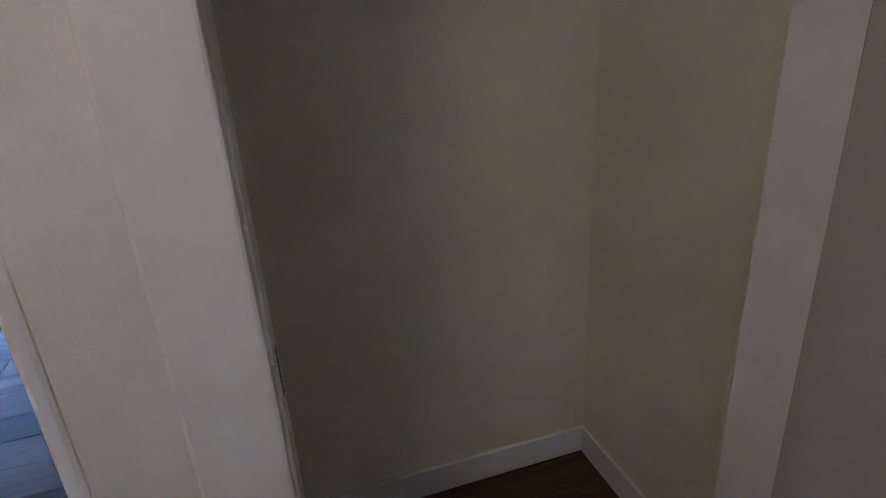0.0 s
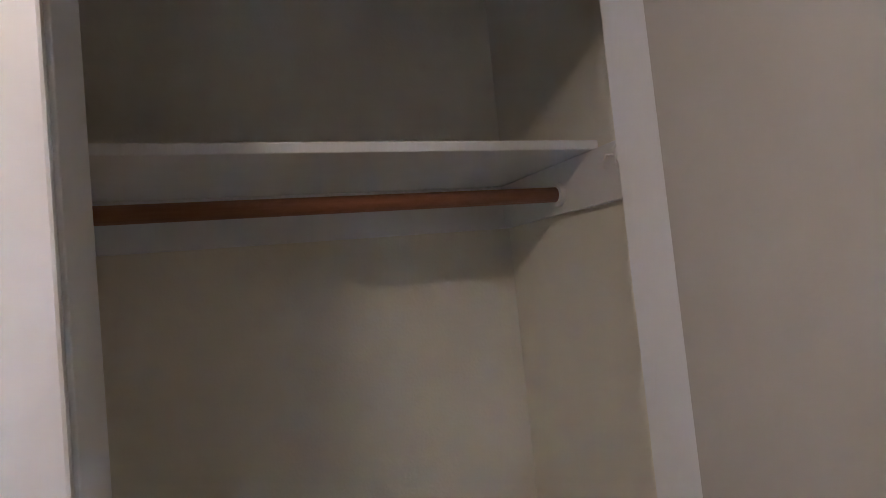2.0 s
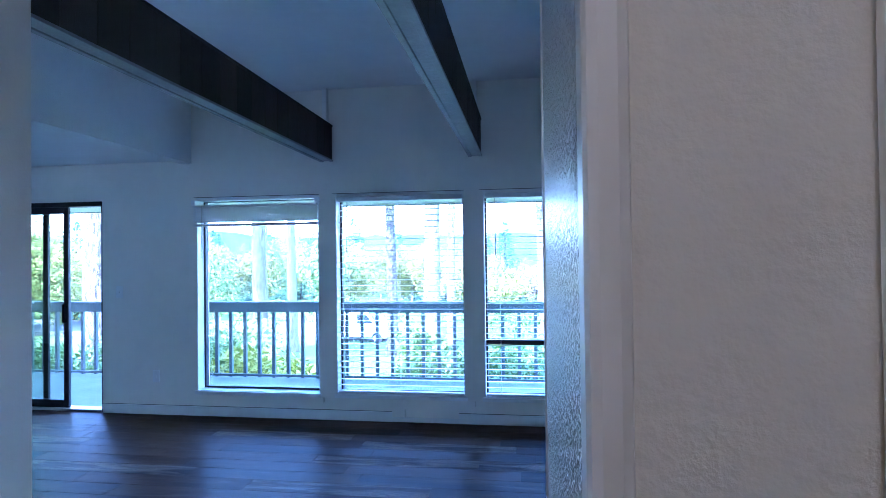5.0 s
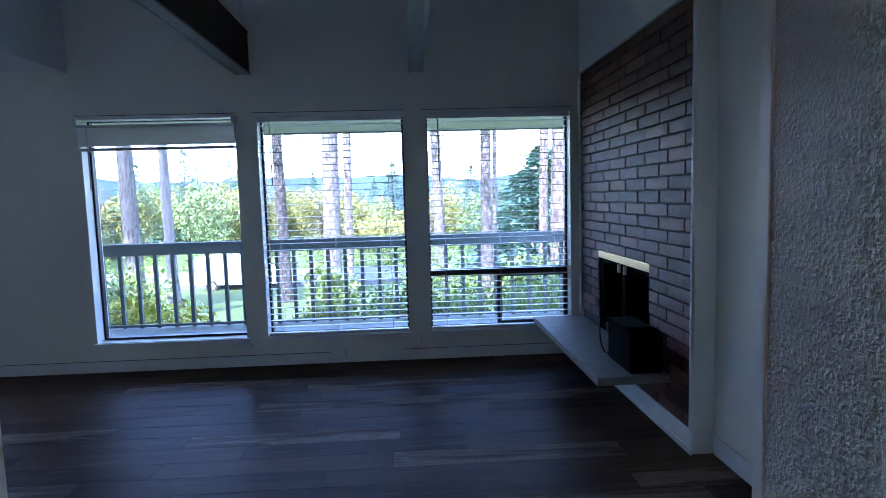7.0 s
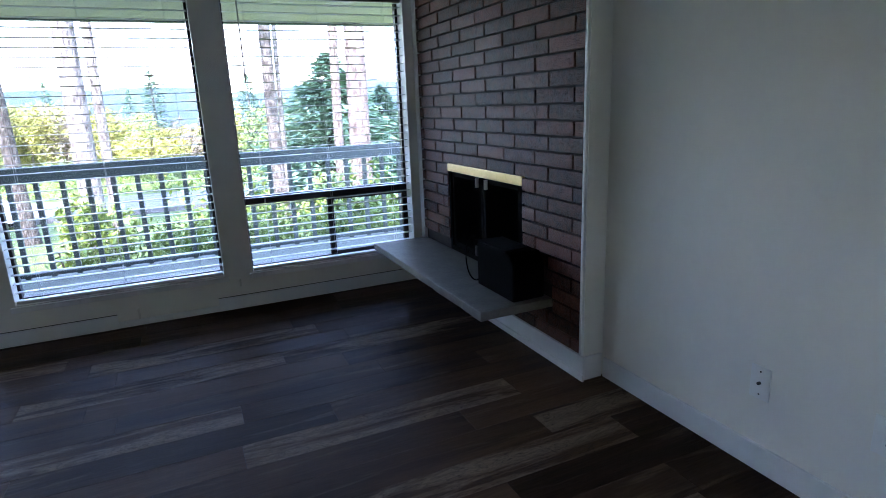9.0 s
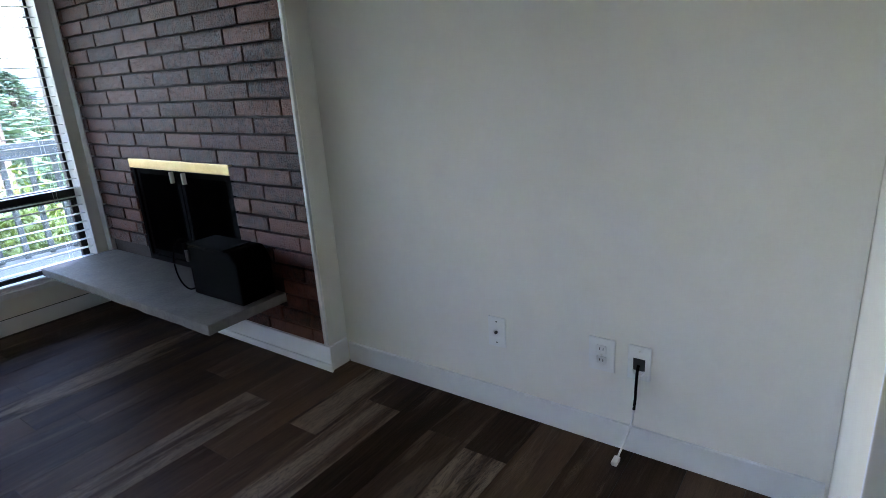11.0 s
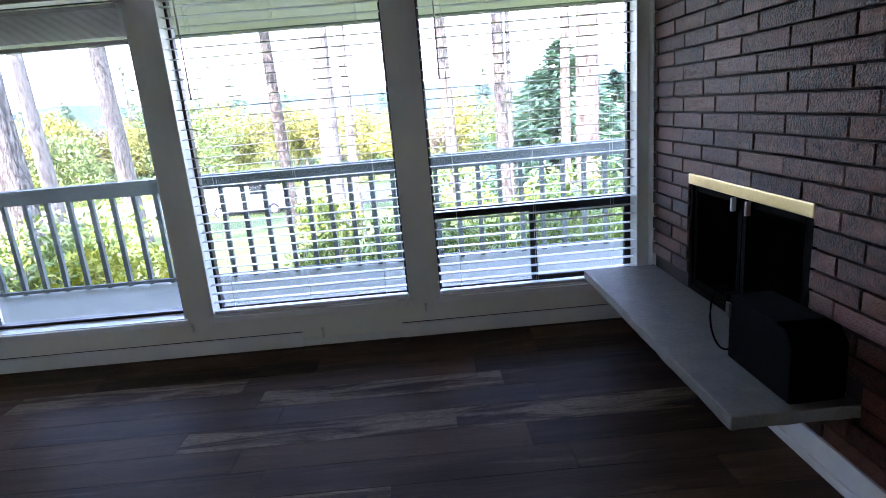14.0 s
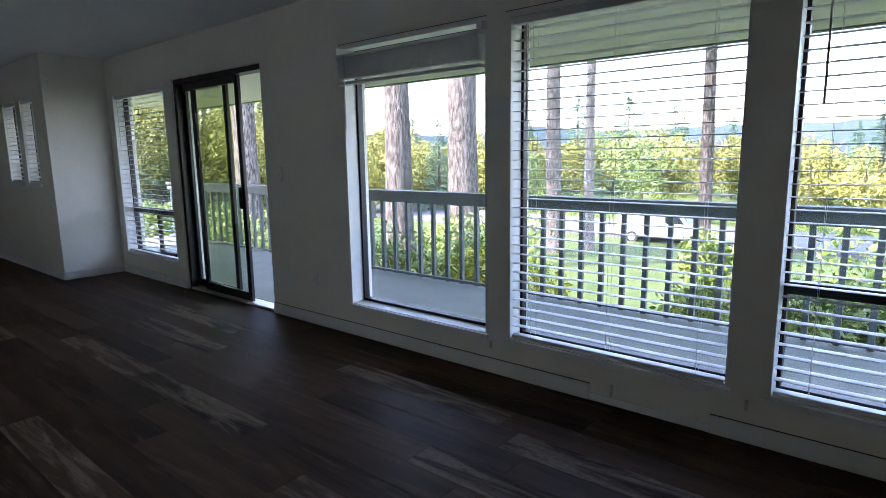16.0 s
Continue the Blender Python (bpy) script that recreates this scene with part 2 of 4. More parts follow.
def plank_material(name, worn):
    """Dark brown boards, each of its own tone, with long grain, pale weathered patches and thin dark splits in them."""
    m = bpy.data.materials.new(name)
    m.use_nodes = True
    nt = m.node_tree
    b = nt.nodes["Principled BSDF"]
    tc = nt.nodes.new("ShaderNodeTexCoord")
    oi = nt.nodes.new("ShaderNodeObjectInfo")
    off = nt.nodes.new("ShaderNodeVectorMath")
    off.operation = 'MULTIPLY_ADD'
    off.inputs[1].default_value = (1, 1, 1)
    sc = nt.nodes.new("ShaderNodeVectorMath")
    sc.operation = 'SCALE'
    sc.inputs[0].default_value = (61.0, 23.0, 0.0)
    nt.links.new(oi.outputs["Random"], sc.inputs["Scale"])
    nt.links.new(tc.outputs["Object"], off.inputs[0])
    nt.links.new(sc.outputs[0], off.inputs[2])

    def layer(stretch, scale, detail, rough, distort=0.0):
        mp = nt.nodes.new("ShaderNodeMapping")
        mp.inputs["Scale"].default_value = stretch
        nt.links.new(off.outputs[0], mp.inputs[0])
        n = node(nt, "ShaderNodeTexNoise", Scale=scale, Detail=detail, Roughness=rough, Distortion=distort)
        nt.links.new(mp.outputs[0], n.inputs["Vector"])
        return n.outputs["Fac"]

    def ranged(value, lo, hi, a=0.0, z=1.0):
        r = nt.nodes.new("ShaderNodeMapRange")
        for k, v in (("From Min", lo), ("From Max", hi), ("To Min", a), ("To Max", z)):
            r.inputs[k].default_value = v
        nt.links.new(value, r.inputs[0])
        return r.outputs[0]

    def calc(op, x, y):
        n = nt.nodes.new("ShaderNodeMath")
        n.operation = op
        for k, v in enumerate((x, y)):
            if isinstance(v, float):
                n.inputs[k].default_value = v
            else:
                nt.links.new(v, n.inputs[k])
        return n.outputs[0]

    def blend(fac, one, two, mode='MIX'):
        n = nt.nodes.new("ShaderNodeMixRGB")
        n.blend_type = mode
        nt.links.new(fac, n.inputs[0])
        for k, v in ((1, one), (2, two)):
            if isinstance(v, tuple):
                n.inputs[k].default_value = (*v, 1)
            else:
                nt.links.new(v, n.inputs[k])
        return n.outputs[0]

    broad = layer((0.55, 4.5, 1), 2.0, 5.0, 0.6, 0.4)
    grain = layer((1.2, 38, 1), 3.0, 6.0, 0.65, 0.3)
    fine = layer((5, 120, 1), 4.0, 3.0, 0.6)
    tone = calc('ADD', calc('MULTIPLY', broad, 0.55), calc('ADD', calc('MULTIPLY', grain, 0.30), calc('MULTIPLY', ranged(oi.outputs["Random"], 0, 1, -0.11, 0.15), 1.0)))
    base = blend(ranged(tone, 0.26, 0.72), (0.025, 0.0138, 0.0080), (0.152, 0.090, 0.055))
    patch = ranged(layer((0.55, 5.0, 1), 2.6, 7.0, 0.68, 0.5), 0.43 if worn else 0.57, 0.56 if worn else 0.65)
    col = blend(calc('MULTIPLY', patch, 0.76 if worn else 0.20), base, (0.34, 0.245, 0.165))
    split_n = layer((1.7, 7.0, 1), 4.5, 7.0, 0.7, 2.6)
    split = calc('MULTIPLY', ranged(calc('ABSOLUTE', calc('SUBTRACT', split_n, 0.5), 0.0), 0.026 if worn else 0.017, 0.0), calc('MAXIMUM', patch, 0.85 if worn else 0.10))
    col = blend(split, col, (0.008, 0.005, 0.004))
    col = blend(calc('MULTIPLY', ranged(fine, 0.45, 0.75), 0.45), col, (0.016, 0.010, 0.008))
    nt.links.new(col, b.inputs["Base Color"])
    nt.links.new(ranged(grain, 0.3, 0.7, 0.32, 0.50), b.inputs["Roughness"])
    b.inputs["Specular IOR Level"].default_value = 0.03
    bp = nt.nodes.new("ShaderNodeBump")
    bp.inputs["Strength"].default_value, bp.inputs["Distance"].default_value = 0.35, 0.004
    nt.links.new(calc('SUBTRACT', grain, split), bp.inputs["Height"])
    nt.links.new(bp.outputs[0], b.inputs["Normal"])
    return m


plank_mat = plank_material("floor_plank", False)
worn_plank_mat = plank_material("worn_plank", True)


# ---- mesh helpers ----
def add_box(bm, x0, x1, y0, y1, z0, z1, bevel=0.0):
    made = bmesh.ops.create_cube(bm, size=1.0, matrix=Matrix.Translation(((x0 + x1) / 2, (y0 + y1) / 2, (z0 + z1) / 2))
                                 @ Matrix.Diagonal((abs(x1 - x0), abs(y1 - y0), abs(z1 - z0), 1)))
    if bevel:
        edges = {e for v in made["verts"] for e in v.link_edges}
        bmesh.ops.bevel(bm, geom=list(edges), offset=bevel, segments=2, profile=0.5, affect='EDGES')
    return bm


def box(x0, x1, y0, y1, z0, z1, bevel=0.0):
    return add_box(bmesh.new(), x0, x1, y0, y1, z0, z1, bevel)


def add_tube(bm, points, radius, sides=10, taper=1.0):
    """A round bar along points."""
    rings = []
    pts = [Vector(p) for p in points]
    for i, p in enumerate(pts):
        d = (pts[min(i + 1, len(pts) - 1)] - pts[max(i - 1, 0)]).normalized()
        side = d.cross(Vector((0, 0, 1)))
        if side.length < 1e-3:
            side = d.cross(Vector((1, 0, 0)))
        side.normalize()
        up = side.cross(d)
        r = radius * (1 + (taper - 1) * i / max(1, len(pts) - 1))
        rings.append([bm.verts.new(p + (side * math.cos(a) + up * math.sin(a)) * r) for a in [2 * math.pi * k / sides for k in range(sides)]])
    for a, b in zip(rings, rings[1:]):
        for k in range(sides):
            bm.faces.new((a[k], a[(k + 1) % sides], b[(k + 1) % sides], b[k]))
    bm.faces.new(rings[0][::-1])
    bm.faces.new(rings[-1])
    return bm


def tube(points, radius, sides=10, taper=1.0):
    return add_tube(bmesh.new(), points, radius, sides, taper)


def mesh_of(name, bm, mat, smooth=False):
    bmesh.ops.recalc_face_normals(bm, faces=bm.faces)
    me = bpy.data.meshes.new(name)
    bm.to_mesh(me)
    bm.free()
    if mat:
        me.materials.append(mat)
    if smooth:
        for p in me.polygons:
            p.use_smooth = True
    return me


def part(name, bm, mat, parent, label="", smooth=False):
    ob = new(name, mesh_of(name, bm, mat, smooth))
    ob.parent = parent
    if label:
        ob["label"] = label
    return ob


def piece(name, me, parent, m):
    ob = new(name, me)
    ob.parent = parent
    ob.matrix_basis = m
    return ob


def thing(name, label, category, at=(0, 0, 0), group="", kind=""):
    ob = new(name)
    ob.location = at
    ob.empty_display_size = 0.1
    return tagged(ob, label, category, group, kind)


def solid(name, bm, mat, label, category, group="", kind="", smooth=False):
    return tagged(new(name, mesh_of(name, bm, mat, smooth)), label, category, group, kind)


def setting(name, bm, mat, label, category):
    return solid(name, bm, mat, label, category, kind="structure")


def wall_cells(cuts_u, cuts_z, t0, t1, holes, along="x"):
    """A wall with holes through it as one closed mesh. holes: (u0, u1, z0, z1)."""
    us = sorted(set(cuts_u) | {h[i] for h in holes for i in (0, 1)})
    zs = sorted(set(cuts_z) | {h[i] for h in holes for i in (2, 3)})
    bm = bmesh.new()

    def filled(i, j):
        if not (0 <= i < len(us) - 1 and 0 <= j < len(zs) - 1):
            return False
        u, z = (us[i] + us[i + 1]) / 2, (zs[j] + zs[j + 1]) / 2
        return not any(h[0] < u < h[1] and h[2] < z < h[3] for h in holes)

    def vert(u, t, z):
        return bm.verts.new((u, t, z) if along == "x" else (t, u, z))

    for i in range(len(us) - 1):
        for j in range(len(zs) - 1):
            if not filled(i, j):
                continue
            u0, u1, z0, z1 = us[i], us[i + 1], zs[j], zs[j + 1]
            for t in (t0, t1):
                bm.faces.new([vert(u0, t, z0), vert(u1, t, z0), vert(u1, t, z1), vert(u0, t, z1)])
            for di, dj, a, b in ((-1, 0, (u0, z0), (u0, z1)), (1, 0, (u1, z0), (u1, z1)), (0, -1, (u0, z0), (u1, z0)), (0, 1, (u0, z1), (u1, z1))):
                if not filled(i + di, j + dj):
                    bm.faces.new([vert(a[0], t0, a[1]), vert(b[0], t0, b[1]), vert(b[0], t1, b[1]), vert(a[0], t1, a[1])])
    bmesh.ops.remove_doubles(bm, verts=bm.verts, dist=1e-5)
    return bm

# ---- structure ----
WY, WT = 5.10, 0.20            # window wall: inner face, thickness
RX = 2.14                      # right wall of the living room
HIGH, LOW = 3.00, 2.40         # ceilings
SOFFIT = -1.99
WINDOWS = {"window_1": (-1.935, -0.735), "window_2": (-0.575, 0.592), "window_3": (0.765, 1.955)}
SILL, HEAD = 0.235, 2.02
DOOR = (-4.42, -2.925, 0.0, 2.04)
SIDE_WINDOW = (-5.80, -4.585)
BAY_Y = 4.48                   # wall beyond the step at x = -5.95

holes = [(a, b, SILL, HEAD) for a, b in WINDOWS.values()] + [DOOR, (*SIDE_WINDOW, 0.255, 2.0)]
setting("wall_north", wall_cells([-5.95, RX + 0.12], [0.0, 3.1], WY, WY + WT, holes), wall_paint, "white painted wall with tall windows and a sliding door", "wall")
setting("wall_step", box(-6.07, -5.95, BAY_Y, WY + WT, 0, LOW), wall_paint, "short white painted return wall beside the side window", "wall")
BAY = [(-6.78, -6.33, 1.05, 1.98), (-7.45, -6.93, 1.05, 1.98)]
setting("wall_bay", wall_cells([-9.0, -6.072], [0.0, LOW], BAY_Y, BAY_Y + 0.18, BAY), wall_paint, "white painted wall with two small blinded windows", "wall")
setting("wall_west", box(-9.15, -9.002, 1.17, BAY_Y + 0.18, 0, LOW), wall_paint, "plain white painted end wall", "wall")
setting("wall_east", box(RX, RX + 0.12, 1.29, WY, 0, 3.1), wall_paint, "smooth white painted wall with outlet plates", "wall")
setting("wall_south", box(-9.0, -0.10, 1.17, 1.27, 0, 3.1), wall_paint, "plain white painted wall behind the hall", "wall")
setting("wall_hall", box(-0.10, 0.02, -2.0, 1.27, 0, 2.42), wall_paint, "plain white painted hall wall", "wall")
setting("wall_hall_back", box(-0.10, 2.85, -2.12, -2.002, 0, 2.42), wall_paint, "plain white painted wall closing the hall", "wall")
setting("wall_hall_right", box(2.75, 2.87, -2.0, 0.352, 0, 2.42), wall_paint, "plain white painted wall behind the open door", "wall")
setting("wall_header", box(-0.098, 1.172, 1.15, 1.27, 2.42, 3.1), wall_paint, "white painted wall above the hall opening", "wall")

# closet walls
CF, CB = 0.356, 1.198
JL, JR = 1.359, 2.030
setting("wall_closet_front", wall_cells([1.178, 2.87], [0.0, 2.42], CF, CF + 0.112, [(JL - 0.018, JR + 0.018, 0.0, 2.15)]), textured_paint,
        "knockdown-textured cream wall round the closet door", "wall")
setting("wall_closet_side", box(1.178, 1.205, CF + 0.112, 1.288, 0, 2.42), textured_shaded_side, "knockdown-textured cream closet side wall", "wall")
setting("wall_closet_back", box(1.2055, 2.87, CB, 1.288, 0, 2.42), closet_paint, "plain beige closet back wall", "wall")
setting("wall_closet_right", box(2.225, 2.335, CF + 0.112, CB, 0, 2.42), closet_paint, "plain beige closet side wall", "wall")
setting("wall_closet_lining", box(1.2055, 1.212, CF + 0.1125, CB, 0, 2.42), closet_paint, "plain beige lining inside the closet", "wall")
setting("wall_over_closet", box(1.178, RX + 0.12, 1.15, 1.289, 2.42, 3.1), wall_paint, "white painted wall above the closet", "wall")
corner = bmesh.new()
add_box(corner, 1.166, 1.186, CF - 0.004, CF + 0.03, 0, 2.42, 0.006)
setting("trim_closet_corner", corner, trim_paint, "white painted corner bead of the closet wall", "trim")
corner = bmesh.new()
add_box(corner, 1.1745, 1.190, 1.266, 1.294, 0, 2.42, 0.0015)
setting("trim_closet_far_corner", corner, trim_paint, "white painted edge trim at the end of the wall", "trim")

setting("ceiling_high", box(SOFFIT, RX + 0.12, 1.27, WY + WT, HIGH, HIGH + 0.1), ceiling_paint, "white textured high ceiling", "ceiling")
setting("ceiling_low", box(-9.1, SOFFIT - 0.10, 1.27, WY + WT, LOW, LOW + 0.1), ceiling_paint, "white textured low ceiling of the dining end", "ceiling")
setting("ceiling_soffit", box(SOFFIT - 0.10, SOFFIT, 1.27, WY, LOW - 0.03, HIGH), ceiling_paint, "white soffit face between the two ceilings", "ceiling")
setting("ceiling_hall", box(-0.1, 2.87, -2.1, 1.149, 2.42, 2.5), ceiling_paint, "white textured hall ceiling", "ceiling")
setting("roof_cover", box(-9.3, 2.6, -2.4, 5.4, 3.12, 3.25), siding_paint, "flat roof covering the rooms", "roof")

# ---- fireplace breast ----
FX, FY = 2.030, 3.166
setting("wall_fireplace", wall_cells([FY, WY], [0.0, 3.0], FX + 0.03, RX - 0.001, [(3.69, 4.60, 0.335, 0.915)], along="y"), wall_paint,
        "white painted chimney breast holding a brick panel", "wall")
frame_bm = bmesh.new()
add_box(frame_bm, FX - 0.002, FX + 0.03, FY, 3.182, 0.0, 3.0)
add_box(frame_bm, FX - 0.002, FX + 0.03, 3.182, WY, 2.325, 3.0)
setting("wall_fireplace_face", frame_bm, wall_paint, "white painted face round the brick panel", "wall")
trim = bmesh.new()
add_box(trim, FX - 0.016, FX + 0.01, 3.169, 3.187, 0.12, 2.322, 0.003)
add_box(trim, FX - 0.016, FX + 0.01, 3.1875, 5.06, 2.300, 2.322, 0.003)
add_box(trim, FX - 0.016, FX + 0.01, 5.035, 5.098, 0.12, 2.2995, 0.003)
setting("trim_brick_panel", trim, trim_paint, "narrow white trim framing the brick panel", "trim")


def baseboard(name, x0, x1, y0, y1, height, shoe):
    bm = bmesh.new()
    add_box(bm, x0, x1, y0, y1, 0, height, 0.003)
    if shoe:
        if x1 - x0 < y1 - y0:
            add_box(bm, x0 - 0.012, x0 - 0.0005, y0 - 0.012, y1, 0, 0.035, 0.004)
        else:
            add_box(bm, x0, x1, y0 - 0.012, y0 - 0.0005, 0, 0.035, 0.004)
    setting(name, bm, trim_paint, "white painted baseboard along the wall", "baseboard")


baseboard("baseboard_east", RX - 0.014, RX - 0.0005, 1.30, FY - 0.016, 0.098, False)
baseboard("baseboard_fireplace", FX - 0.016, FX - 0.0025, FY - 0.014, WY - 0.02, 0.118, True)
baseboard("baseboard_fireplace_return", FX - 0.0025, RX - 0.015, FY - 0.014, FY - 0.0005, 0.118, False)
baseboard("baseboard_north", -2.92, -0.066, WY - 0.014, WY - 0.0005, 0.088, False)
baseboard("baseboard_north_patch", -0.0655, 0.5295, WY - 0.010, WY - 0.0005, 0.042, False)
baseboard("baseboard_north_east", 0.53, FX - 0.03, WY - 0.014, WY - 0.0005, 0.088, False)
for a, b in ((-2.92, -0.067), (0.531, FX - 0.03)):
    # solid dark strip painted in as the shadow of the baseboard's top gap
    setting("trim_baseboard_joint", box(a, b, WY - 0.006, WY - 0.0005, 0.0885, 0.0915), dark_hole, "thin dark strip painting the gap shadow above the baseboard", "trim")
baseboard("baseboard_north_west", -5.94, -4.43, WY - 0.014, WY - 0.0005, 0.085, False)
baseboard("baseboard_step", -5.95, -5.936, BAY_Y, WY - 0.015, 0.085, False)
baseboard("baseboard_bay", -9.0, -5.95, BAY_Y - 0.014, BAY_Y - 0.0005, 0.085, False)
baseboard("baseboard_closet_back", 1.213, 2.224, CB - 0.013, CB - 0.0005, 0.095, False)
baseboard("baseboard_closet_right", 2.212, 2.2245, CF + 0.113, CB - 0.014, 0.095, False)

# ---- windows ----
def bars(name, bm_boxes, parent, mat, label=""):
    bm = bmesh.new()
    for b in bm_boxes:
        add_box(bm, *b, 0.003)
    return part(name, bm, mat, parent, label)


def window(name, x0, x1, z0, z1, vent, y=WY, label="tall window in a black aluminium frame with a white sill"):
    w = thing(name, label, "window", kind="structure")
    gy = y + 0.105
    f = 0.022
    bars("window_frame", [(x0, x0 + f, gy, gy + 0.05, z0, z1), (x1 - f, x1, gy, gy + 0.05, z0, z1),
                          (x0 + f, x1 - f, gy, gy + 0.05, z0, z0 + f), (x0 + f, x1 - f, gy, gy + 0.05, z1 - (0.012 if z1 == HEAD else f), z1)], w, black_frame)
    if vent:
        zb = vent
        bars("rail", [(x0 + f, x1 - f, gy - 0.008, gy + 0.05, zb - 0.025, zb + 0.03)], w, black_frame)
        xm = (x0 + x1) / 2
        bars("vent_sash", [(xm - 0.02, xm + 0.02, gy - 0.004, gy + 0.03, z0 + f, zb - 0.026), (xm + 0.02, x1 - f, gy - 0.004, gy + 0.03, z0 + f, z0 + f + 0.022),
                           (xm + 0.02, x1 - f, gy - 0.004, gy + 0.03, zb - 0.05, zb - 0.026), (x1 - f - 0.022, x1 - f, gy - 0.004, gy + 0.03, z0 + f + 0.022, zb - 0.05)],
             w, black_frame)
        panes = [(x0 + f, x1 - f, zb + 0.03, z1 - f), (x0 + f, xm - 0.02, z0 + f, zb - 0.026), (xm + 0.02, x1 - f - 0.022, z0 + f + 0.022, zb - 0.05)]
    else:
        panes = [(x0 + f, x1 - f, z0 + f, z1 - 0.012)]
    for a, b, c, d in panes:
        p = part("pane", box(a - 0.004, b + 0.004, gy + 0.018, gy + 0.023, c - 0.004, d + 0.004), glass, w)
        p.visible_shadow = False
    s = bmesh.new()
    add_box(s, x0 - 0.02, x1 + 0.02, y - 0.022, y - 0.0005, z0 - 0.034, z0, 0.004)
    add_box(s, x0, x1, y - 0.0005, gy, z0 - 0.002, z0 + 0.004)
    part("window_sill", s, trim_paint, w, "white painted sill")
    lin = bmesh.new()
    add_box(lin, x0 - 0.001, x0 + 0.006, y - 0.003, gy, z0 + 0.004, z1)
    add_box(lin, x1 - 0.006, x1 + 0.001, y - 0.003, gy, z0 + 0.004, z1)
    add_box(lin, x0 + 0.006, x1 - 0.006, y - 0.003, gy, z1 - 0.006, z1 + 0.001)
    part("lining", lin, trim_paint, w)
    return w


for a, b in WINDOWS.values():
    hb_ = bmesh.new()
    add_box(hb_, a - 0.004, b + 0.004, WY - 0.007, WY - 0.0005, HEAD + 0.006, HEAD + 0.024, 0.002)
    # dark strip over the head: the gap's shadow line as a solid piece
    setting("trim_head_gap", box(a - 0.03, b + 0.004, WY - 0.0035, WY - 0.0005, HEAD + 0.0245, HEAD + 0.0285), dark_hole, "thin dark strip painting the shadow gap over the window head", "trim")
    setting("trim_window_head", hb_, trim_paint, "thin painted strip over the window head", "trim")
window("window_1", *WINDOWS["window_1"], SILL, HEAD, 0)
window("window_2", *WINDOWS["window_2"], SILL, HEAD, 0)
window("window_3", *WINDOWS["window_3"], SILL, HEAD, 0.705)
window("window_4", *SIDE_WINDOW, 0.255, 2.0, 0.735)
for i, (a, b, c, d) in enumerate(BAY):
    window("window_%d" % (5 + i), a, b, c, d, 0, y=BAY_Y, label="small high window in a black frame")


# ---- blinds ----
def slat_mesh(width, tilt):
    """A thin slat, slightly crowned across its 5 cm."""
    bm = bmesh.new()
    rows = []
    for k in range(5):
        v = -0.024 + 0.012 * k
        h = 0.0024 * (1 - (v / 0.024) ** 2)
        yy, zz = v * math.cos(tilt) - h * math.sin(tilt), v * math.sin(tilt) + h * math.cos(tilt)
        rows.append([bm.verts.new((s * width / 2, yy, zz + o)) for s in (-1, 1) for o in (0, 0.002)])
    for a, b in zip(rows, rows[1:]):
        bm.faces.new((a[0], a[2], b[2], b[0]))
        bm.faces.new((a[1], b[1], b[3], a[3]))
        bm.faces.new((a[0], b[0], b[1], a[1]))
        bm.faces.new((a[2], a[3], b[3], b[2]))
    for r in (rows[0], rows[-1]):
        bm.faces.new((r[0], r[1], r[3], r[2]))
    return mesh_of("slat", bm, slat_white)


def blind(x0, x1, z0, z1, y, label, lowered=True, tilt=-0.015, pitch=0.0527, wand=True):
    cx, width = (x0 + x1) / 2, x1 - x0 - 0.024
    b = thing("window_blind", label, "blind", (cx, y, z1), group="window blinds")
    if lowered:
        part("headrail", box(-width / 2, width / 2, -0.026, 0.026, -0.045, -0.008, 0.003), slat_white, b)
    me = slat_mesh(width, tilt)
    if lowered:
        z = -0.075
        while z > z0 - z1 + 0.055:
            piece("slat", me, b, Matrix.Translation((0, 0, z)))
            z -= pitch
        part("bottom_rail", box(-width / 2, width / 2, -0.026, 0.026, z0 - z1 + 0.008, z0 - z1 + 0.028, 0.004), slat_white, b)
        for s in (-0.39, 0.0, 0.39):
            for yy in (-0.0255, 0.0255):
                part("ladder_cord", tube([(s * width, yy, -0.04), (s * width, yy, z0 - z1 + 0.02)], 0.0009, 4), cord_white, b)
    else:
        for sx in (-1, 1):
            part("bracket", box(sx * width / 2 - 0.018, sx * width / 2 + 0.018, -0.030, 0.030, -0.052, -0.004, 0.003), slat_white, b)
        part("stack_rail", box(-width / 2, width / 2, -0.030, 0.026, -0.075, -0.0525, 0.003), slat_white, b)
        for k in range(25):
            piece("slat", me, b, Matrix.Translation((0, 0.0012 * math.sin(k * 2.3), -0.081 - 0.0054 * k)))
        part("bottom_rail", box(-width / 2, width / 2, -0.026, 0.026, -0.250, -0.228, 0.004), slat_white, b)
    if wand:
        part("wand", tube([(-width / 2 + 0.09, -0.032, -0.05), (-width / 2 + 0.092, -0.034, -0.55)], 0.004, 8, 1.3), cord_white, b, "slender tilt wand")
    return b


BLY = WY + 0.034
blind(WINDOWS["window_1"][0] - 0.012, WINDOWS["window_1"][1] + 0.012, SILL, HEAD, WY - 0.036, "white slatted window blind drawn up to the top", lowered=False)
blind(*WINDOWS["window_2"], SILL, HEAD, BLY, "white slatted window blind let down with open slats")
blind(*WINDOWS["window_3"], SILL, HEAD, BLY, "white slatted window blind let down with open slats")
blind(*SIDE_WINDOW, 0.255, 2.0, BLY, "white slatted window blind let down beside the glass door")
